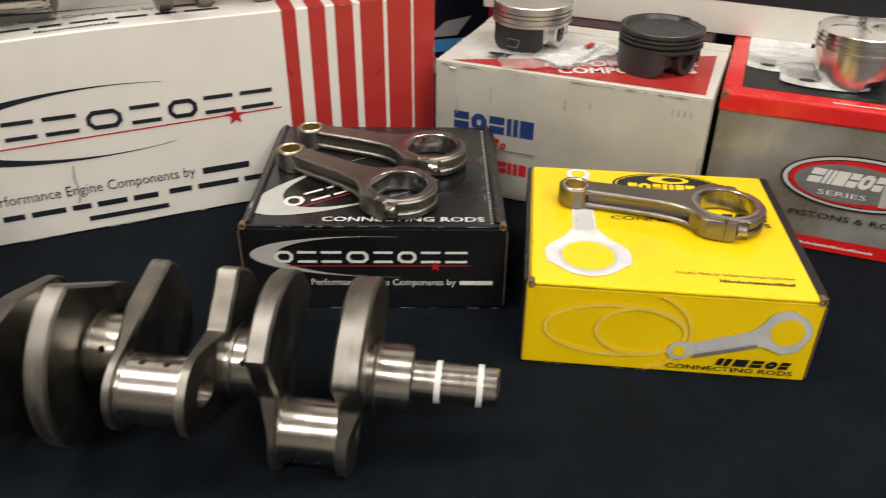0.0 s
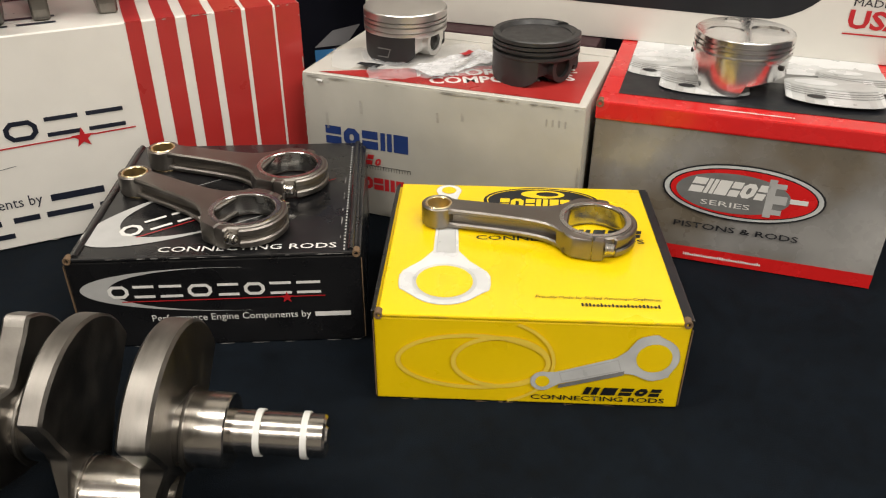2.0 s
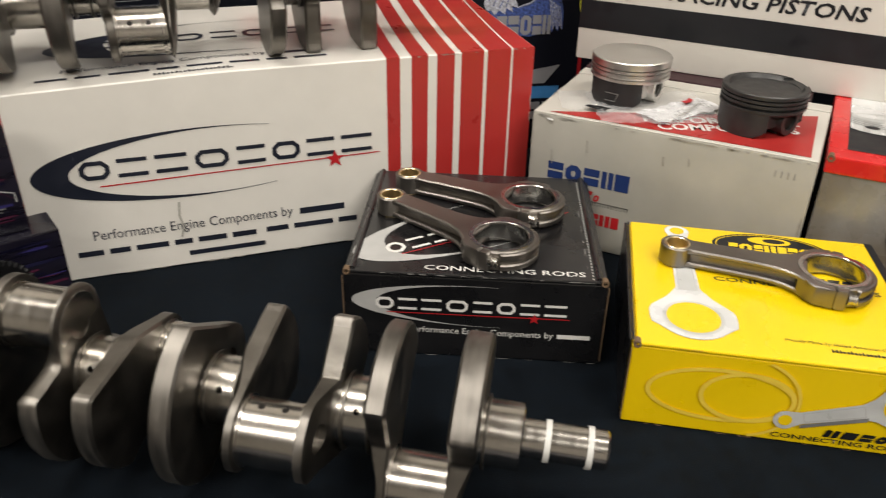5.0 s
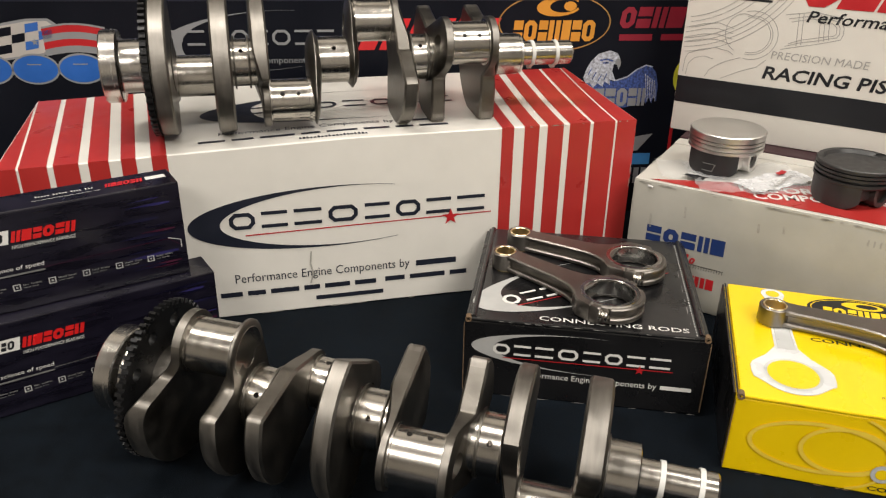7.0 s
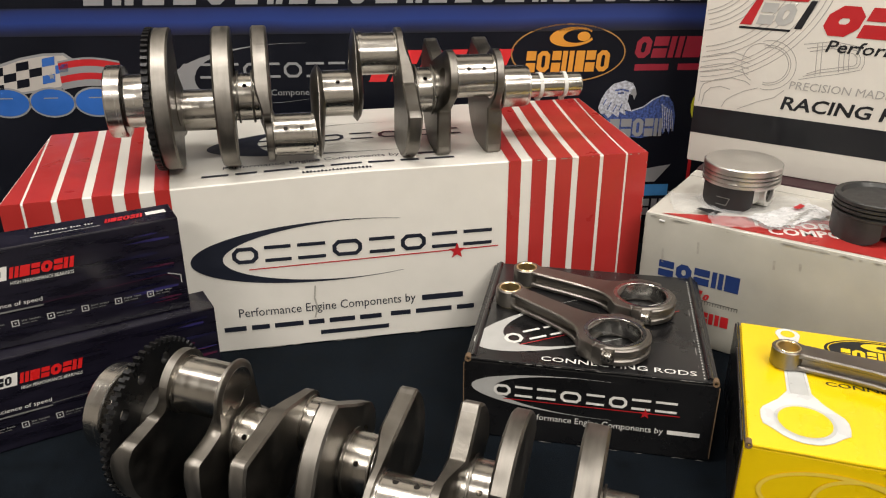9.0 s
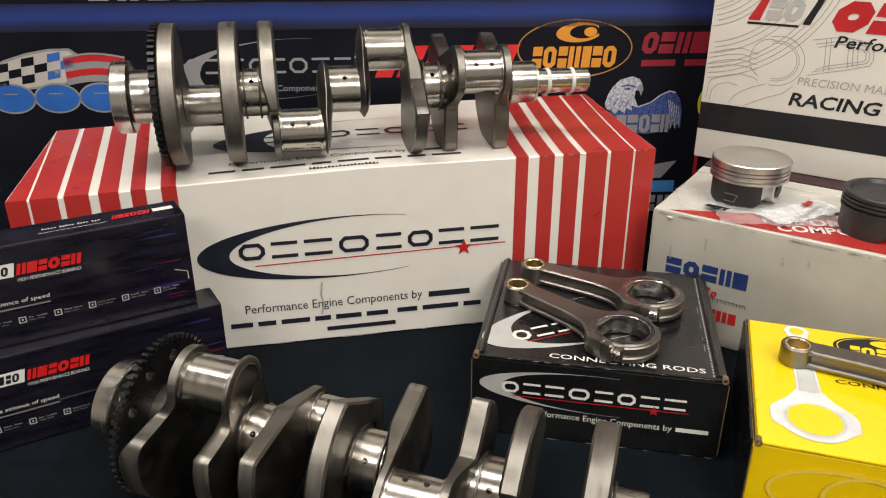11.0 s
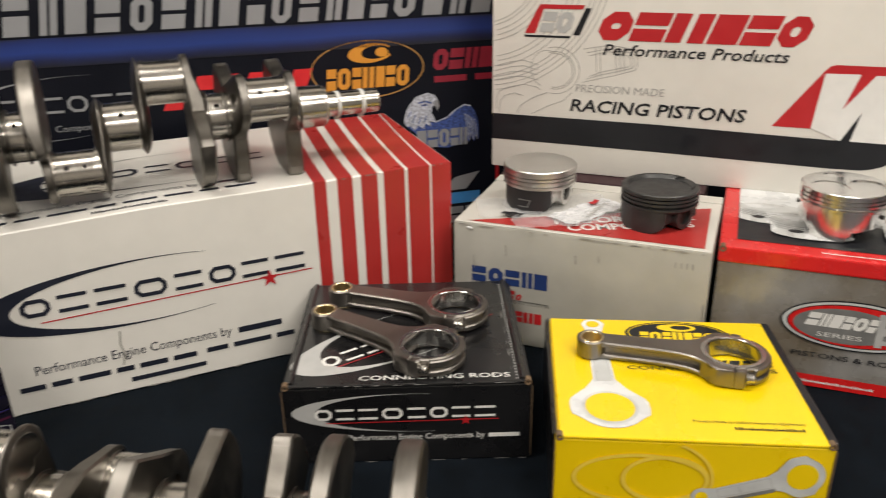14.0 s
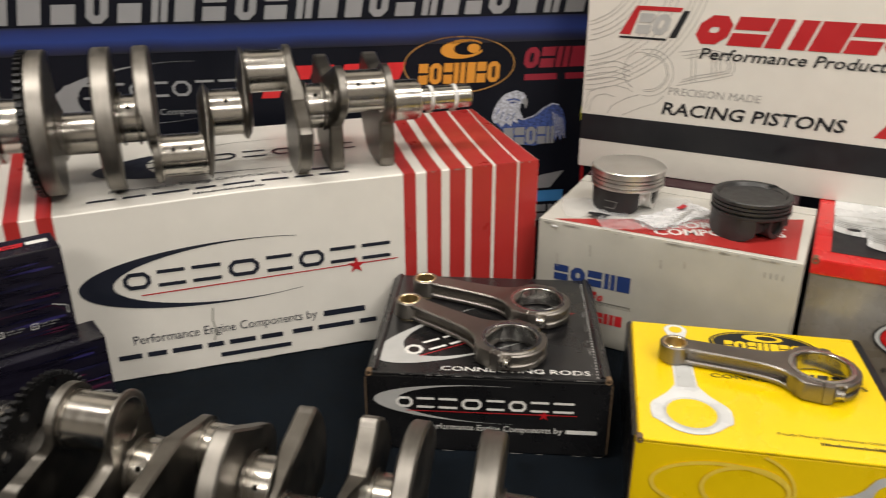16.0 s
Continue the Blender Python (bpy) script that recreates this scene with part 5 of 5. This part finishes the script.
# ---- connecting rods ----
def build_rod(m, label):
    """Lies flat: small eye at the origin, big eye at x = 0.1524, resting on z = 0."""
    L, T, B = 0.1524, 0.0215, 0.0285
    r = thing("connecting_rod", m, label, "connecting rod", "connecting rods")
    def tube(r0, r1, z0, z1, e=0.0012):
        return lathe([(r0, z0 + e), (r0 + e, z0), (r1 - e, z0), (r1, z0 + e), (r1, z1 - e), (r1 - e, z1), (r0 + e, z1), (r0, z1 - e)], n=64, close=True)
    eye = part("small_end", tube(0.0132, 0.0168, 0, T), RODSTEEL, r, smooth=40)
    part("bushing", tube(0.0110, 0.0134, -0.0, T + 0.0003, 0.0008), BRASS, eye, "bronze bushing", smooth=40)
    # beam: two flanges and a web between them, sweeping out to the shoulders
    rail_x = (0.0105, 0.060, 0.085, 0.099, 0.109, 0.117, 0.1235, 0.1290, 0.1335)
    rail_y = (0.0118, 0.0128, 0.0140, 0.0160, 0.0190, 0.0235, 0.0295, 0.0360, 0.0398)
    def outline(k, end):
        top = [(float(x), float(np.interp(x, rail_x, rail_y)) * k) for x in np.linspace(0.0105, end, 30)]
        return [(x, -y) for x, y in top] + [(x, y) for x, y in reversed(top)]
    part("beam_flange", extrude(outline(1.0, 0.1280), T - 0.0060, T - 0.0002, 0.0016), RODSTEEL, r, smooth=35)
    part("beam_flange", extrude(outline(1.0, 0.1280), 0.0002, 0.0060, 0.0016), RODSTEEL, r, smooth=35)
    part("beam_web", extrude(outline(0.5, 0.1240), 0.0058, T - 0.0058), RODSTEEL, r)
    # big end: a forked shoulder and its bolted cap, bored through
    def bored(pts, z0, z1):
        hole = lathe([(0, -0.01), (B, -0.01), (B, T + 0.01), (0, T + 0.01)], n=72)
        bmesh.ops.translate(hole, vec=(L, 0, 0), verts=hole.verts)
        return cut(extrude(pts, z0, z1, 0.0016), [hole])
    side = [(0.1185, 0.0245), (0.1235, 0.0295), (0.1290, 0.0360), (0.1325, 0.0392), (0.1360, 0.0408), (L - 0.0003, 0.0412)]
    part("big_end", bored([(x, -y) for x, y in side] + side[::-1], 0, T), RODSTEEL, r, "shouldered big end", smooth=32)
    ear = [(L + 0.0003, 0.0412), (L + 0.0100, 0.0410), (L + 0.0116, 0.0396), (L + 0.0120, 0.0350)]
    arc = [(L + 0.0366 * math.cos(radians(a)), 0.0366 * math.sin(radians(a))) for a in range(-68, 69, 4)]
    cap = part("bearing_cap", bored([(x, -y) for x, y in ear] + arc + ear[::-1], 0.0, T), RODSTEEL, r, "bolted bearing cap", smooth=32)
    for z0 in (0.0010, T - 0.0082):
        rib = [(L + 0.0398 * math.cos(radians(a)), 0.0398 * math.sin(radians(a))) for a in range(-56, 57, 4)] + [(L + 0.0345 * math.cos(radians(a)), 0.0345 * math.sin(radians(a))) for a in range(60, -61, -4)]
        part("cap_rib", extrude(rib, z0, z0 + 0.0072, 0.0014), RODSTEEL, cap, "", None, 35)
    part("bore_rim", lathe([(B + 0.0001, T - 0.002), (B + 0.0001, T - 0.0002), (B + 0.0010, T + 0.0007), (B + 0.0052, T + 0.0007), (B + 0.0058, T - 0.002)], n=64, close=True), BORE, r, "bright chamfered rim of the bore", pose(L, 0, 0), 25)
    part("bore_liner", lathe([(B - 0.0002, 0.0016), (B + 0.0004, 0.0016), (B + 0.0004, T - 0.0016), (B - 0.0002, T - 0.0016)], n=64, close=True), BORE, r, "honed bore", pose(L, 0, 0), 40)
    for s in (1, -1):
        part("cap_bolt", lathe([(0, 0), (0.0062, 0), (0.0062, 0.0020), (0.0050, 0.0024), (0.0050, 0.0082), (0.0042, 0.0092), (0.0024, 0.0092), (0.0022, 0.0070), (0, 0.0070)], "X", 12), STEEL, r, "steel twelve-point cap bolt", pose(L + 0.0119, s * 0.0362, T * 0.56), 25)
    return r


def rod_pose(ax, ay, bx, by, z, tilt=0.0):
    a = math.degrees(math.atan2(by - ay, bx - ax))
    return pose(ax, ay, z, 0, 0, a) @ pose(0, 0, 0, 0, tilt, 0)


build_rod(rod_pose(-0.172, 0.812, -0.046, 0.727, 0.1028), "satin steel connecting rod with bronze bushing, on the black carton")
build_rod(rod_pose(-0.158, 0.873, -0.014, 0.823, 0.1028), "satin steel connecting rod, behind another on the black carton")
build_rod(rod_pose(0.1395, 0.7465, 0.2885, 0.7055, 0.0948), "satin steel connecting rod with bronze bushing, on the yellow carton")


# ---- pistons ----
def build_piston(m, R, H, metal, skirt, label, dish, grooves=3, crown="dish", land=0.0050):
    p = thing("piston", m, label, "piston", "pistons")
    top = H
    prof = [(0, top - dish), (R * 0.80, top - dish), (R * 0.86, top), (R - 0.0012, top), (R, top - 0.0012)]
    if crown != "dish":
        prof = [(0, top), (R - 0.0012, top), (R, top - 0.0012)]
    z = top - land
    for k in range(grooves):
        g = 0.0016 if k < 2 else 0.0032
        prof += [(R, z), (R - 0.0042, z - 0.0002), (R - 0.0042, z - g), (R, z - g - 0.0002)]
        z -= g + 0.0034
    prof += [(R, z), (R - 0.0010, z - 0.001), (R - 0.006, z - 0.002), (R - 0.006, z - 0.004), (0, z - 0.004)]
    body = lathe(prof, n=96)
    cuts = []
    if crown == "reliefs":
        for x, y, r, depth, tip in ((0.010, -0.022, 0.0220, 0.0014, 1.5), (0.002, 0.024, 0.0210, 0.0013, -1.5), (-0.036, -0.006, 0.011, 0.0020, 4)):
            c = lathe([(0, -depth), (r, -depth), (r, 0.02), (0, 0.02)], n=48)
            bmesh.ops.transform(c, matrix=pose(0, 0, 0, 0, 0, 34) @ pose(x, y, top, 0, tip, 0), verts=c.verts)
            cuts.append(c)
    elif crown == "dish":
        c = lathe([(0, -0.004), (0.020, -0.004), (0.020, 0.02), (0, 0.02)], n=40)
        bmesh.ops.transform(c, matrix=pose(-R * 0.62, R * 0.25, top, 0, 6, 0), verts=c.verts)
        cuts.append(c)
    part("crown", cut(body, cuts) if cuts else body, metal, p, smooth=28)
    low = z - 0.001
    # skirts on two sides
    for s in (0, 180):
        bm = bmesh.new()
        n, rows = 24, []
        for i in range(n + 1):
            f = i / n * 2 - 1
            a = radians(s + (34 if crown == "reliefs" else 44) * f)
            bottom = 0.020 * max(0.0, (abs(f) - 0.66) / 0.34) ** 1.6 if crown == "reliefs" else 0.010 * abs(f) ** 4
            ro, ri = R - 0.0006, R - 0.0045
            rows.append([bm.verts.new((q * math.cos(a), q * math.sin(a), h)) for q, h in ((ro, bottom), (ro, low + 0.001), (ri, low + 0.001), (ri, bottom))])
        for a, b in zip(rows, rows[1:]):
            for k in range(4):
                bm.faces.new((a[k], b[k], b[(k + 1) % 4], a[(k + 1) % 4]))
        bm.faces.new(rows[0])
        bm.faces.new(rows[-1][::-1])
        bmesh.ops.recalc_face_normals(bm, faces=bm.faces)
        part("skirt", bm, skirt, p, smooth=40)
    # side walls with pin bosses
    q, wide = (0.84, 0.54) if crown == "reliefs" else (0.62, 0.70)
    for s in (1, -1):
        if crown == "reliefs":
            bm = bmesh.new()
            rows = []
            for i in range(25):
                f = i / 12 - 1
                a = radians(s * 90 + 57 * f)
                low_edge = 0.012 + 0.006 * (1 - f * f)
                rows.append([bm.verts.new((g * math.cos(a), g * math.sin(a), h)) for g, h in ((R - 0.0020, low_edge), (R - 0.0020, low + 0.001), (R - 0.0060, low + 0.001), (R - 0.0060, low_edge))])
            for a, b in zip(rows, rows[1:]):
                for k in range(4):
                    bm.faces.new((a[k], b[k], b[(k + 1) % 4], a[(k + 1) % 4]))
            bm.faces.new(rows[0])
            bm.faces.new(rows[-1][::-1])
            bmesh.ops.recalc_face_normals(bm, faces=bm.faces)
            part("side_wall", bm, metal, p, smooth=40)
            # solid dark plug for the shade of an oil hole
            part("oil_hole_shade", lathe([(0, -0.0030), (0.0028, -0.0030), (0.0028, 0.0030), (0, 0.0030)], n=14), HOLESHADE, p, "dark plug painting the shade in an oil hole", pose(0.012, s * (R - 0.0035), 0.030, 90))
            continue
        bm = block(-R * wide, s * R * q - 0.0025, 0.012, R * wide, s * R * q + 0.0025, low + 0.001, 0.001, 1)
        part("side_wall", bm, metal, p)
        boss = lathe([(0.0116, -0.008), (0.0175, -0.008), (0.0175, 0.008), (0.0116, 0.008)], n=40, close=True)
        part("pin_boss", boss, metal, p, "", pose(0, s * R * (q + 0.04 if q < 0.8 else q - 0.13), H * 0.36, 90), 40)
        # dark plug closes the boss and paints the bore's shade
        part("pin_bore_shade", lathe([(0, -0.004), (0.0117, -0.004), (0.0117, 0.004), (0, 0.004)], n=32), HOLESHADE, p, "dark plug painting the shade in the pin bore", pose(0, s * R * (q + 0.04 if q < 0.8 else q - 0.13), H * 0.36, 90))
    return p


p1 = build_piston(pose(0.1125, 1.026, 0.1785, 0, 0, -122), 0.0505, 0.058, ALU, SKIRT, "machined aluminium piston with black skirts, on the grey carton", 0, crown="flat", land=0.0085)
part("skirt_mark", extrude([(0, 0), (0.015, 0), (0.019, 0.011), (0, 0.011), (0.0012, 0.0098), (0.0172, 0.0098), (0.0140, 0.0012), (0.0012, 0.0012)], 0, 0.0003), PHOTODARK, p1, "grey mark on the skirt", pose(0.0505, -0.009, 0.008, 90, 0, 90))
p2 = build_piston(pose(0.2605, 0.944, 0.1766, 0, 0, -140), 0.0500, 0.052, COATED, COATED, "dark grey coated piston with a dished crown, on the grey carton", 0.0045)
p3 = build_piston(pose(0.4820, 0.899, 0.1800, 0, 0, -133), 0.0525, 0.0595, POLISHED, POLISHED, "polished forged piston with valve reliefs, on the red carton", 0, crown="reliefs", land=0.0062)


def ring_pack():
    """A crumpled clear bag with printed leaflets under the first piston."""
    b = thing("parts_bag", pose(0.130, 0.995, 0.1775, 0, 0, -10), "crumpled clear plastic bag with leaflets, half under a piston", "bag")
    def sheet(w, d, n, amp, seed, z):
        bm = bmesh.new()
        grid = []
        for j in range(n + 1):
            row = []
            for i in range(n + 1):
                x, y = (i / n - 0.5) * w, (j / n - 0.5) * d
                h = amp * abs(noise.noise(Vector((x * 45 + seed, y * 45, seed)))) + amp * 0.5 * abs(noise.noise(Vector((x * 110, y * 110 + seed, 2))))
                row.append(bm.verts.new((x + 0.004 * noise.noise(Vector((y * 60, seed, 1))), y + 0.004 * noise.noise(Vector((x * 60, seed, 5))), z + h)))
            grid.append(row)
        for j in range(n):
            for i in range(n):
                bm.faces.new((grid[j][i], grid[j][i + 1], grid[j + 1][i + 1], grid[j + 1][i]))
        return bm
    leaf = pose(0.046, -0.010, 0.001, 0, 0, 47)
    part("leaflet", sheet(0.112, 0.046, 20, 0.004, 3, 0.0016), mat("foil_leaflet", (0.74, 0.74, 0.75), 0.32, 0.15, var=0.14, scale=160), b, "folded white leaflet", leaf, 60)
    part("leaflet_mark", sheet(0.018, 0.008, 6, 0.0015, 3, 0.0056), REDINK, b, "red printed mark", leaf @ pose(0.026, 0.012, 0), 60)
    for k in range(4):
        part("print_line", sheet(0.030, 0.0018, 6, 0.001, 3, 0.0054), GREYINK, b, "grey line of print", leaf @ pose(0.020 - 0.012 * k, -0.004 - 0.005 * k, 0, 0, 0, 4), 60)
    part("bag_film", sheet(0.150, 0.115, 40, 0.0045, 9, 0.0028), PLASTIC, b, "clear plastic film", pose(0.010, -0.012, 0, 0, 0, 18), 24)
    part("bag_film", sheet(0.080, 0.075, 22, 0.004, 21, 0.0012), PLASTIC, b, "clear plastic film", pose(-0.068, -0.002, 0, 0, 0, 12), 24)
    part("ring_end", sheet(0.028, 0.014, 6, 0.004, 7, 0.003), SKIRT, b, "black ring end", pose(-0.056, -0.034, 0, 0, 0, -20), 60)


ring_pack()


# ---- ceiling fixtures round the lamps ----
def fixture(x, y):
    f = thing("ceiling_light", pose(x, y, CEIL, 0, 0, ROOM), "long white ceiling light fitting", "ceiling light", "ceiling lights")
    for sy in (-0.165, 0.165):
        part("frame", block(-0.63, sy - 0.012, -0.045, 0.63, sy + 0.012, -0.0005, 0.002, 1), LAMPFRAME, f)
    part("backing", block(-0.63, -0.15, -0.012, 0.63, 0.15, -0.001), LAMPFRAME, f)


for x, y in ((-0.75, 0.35), (0.95, 0.55), (-0.9, -1.2), (1.1, -1.0)):
    fixture(x, y)
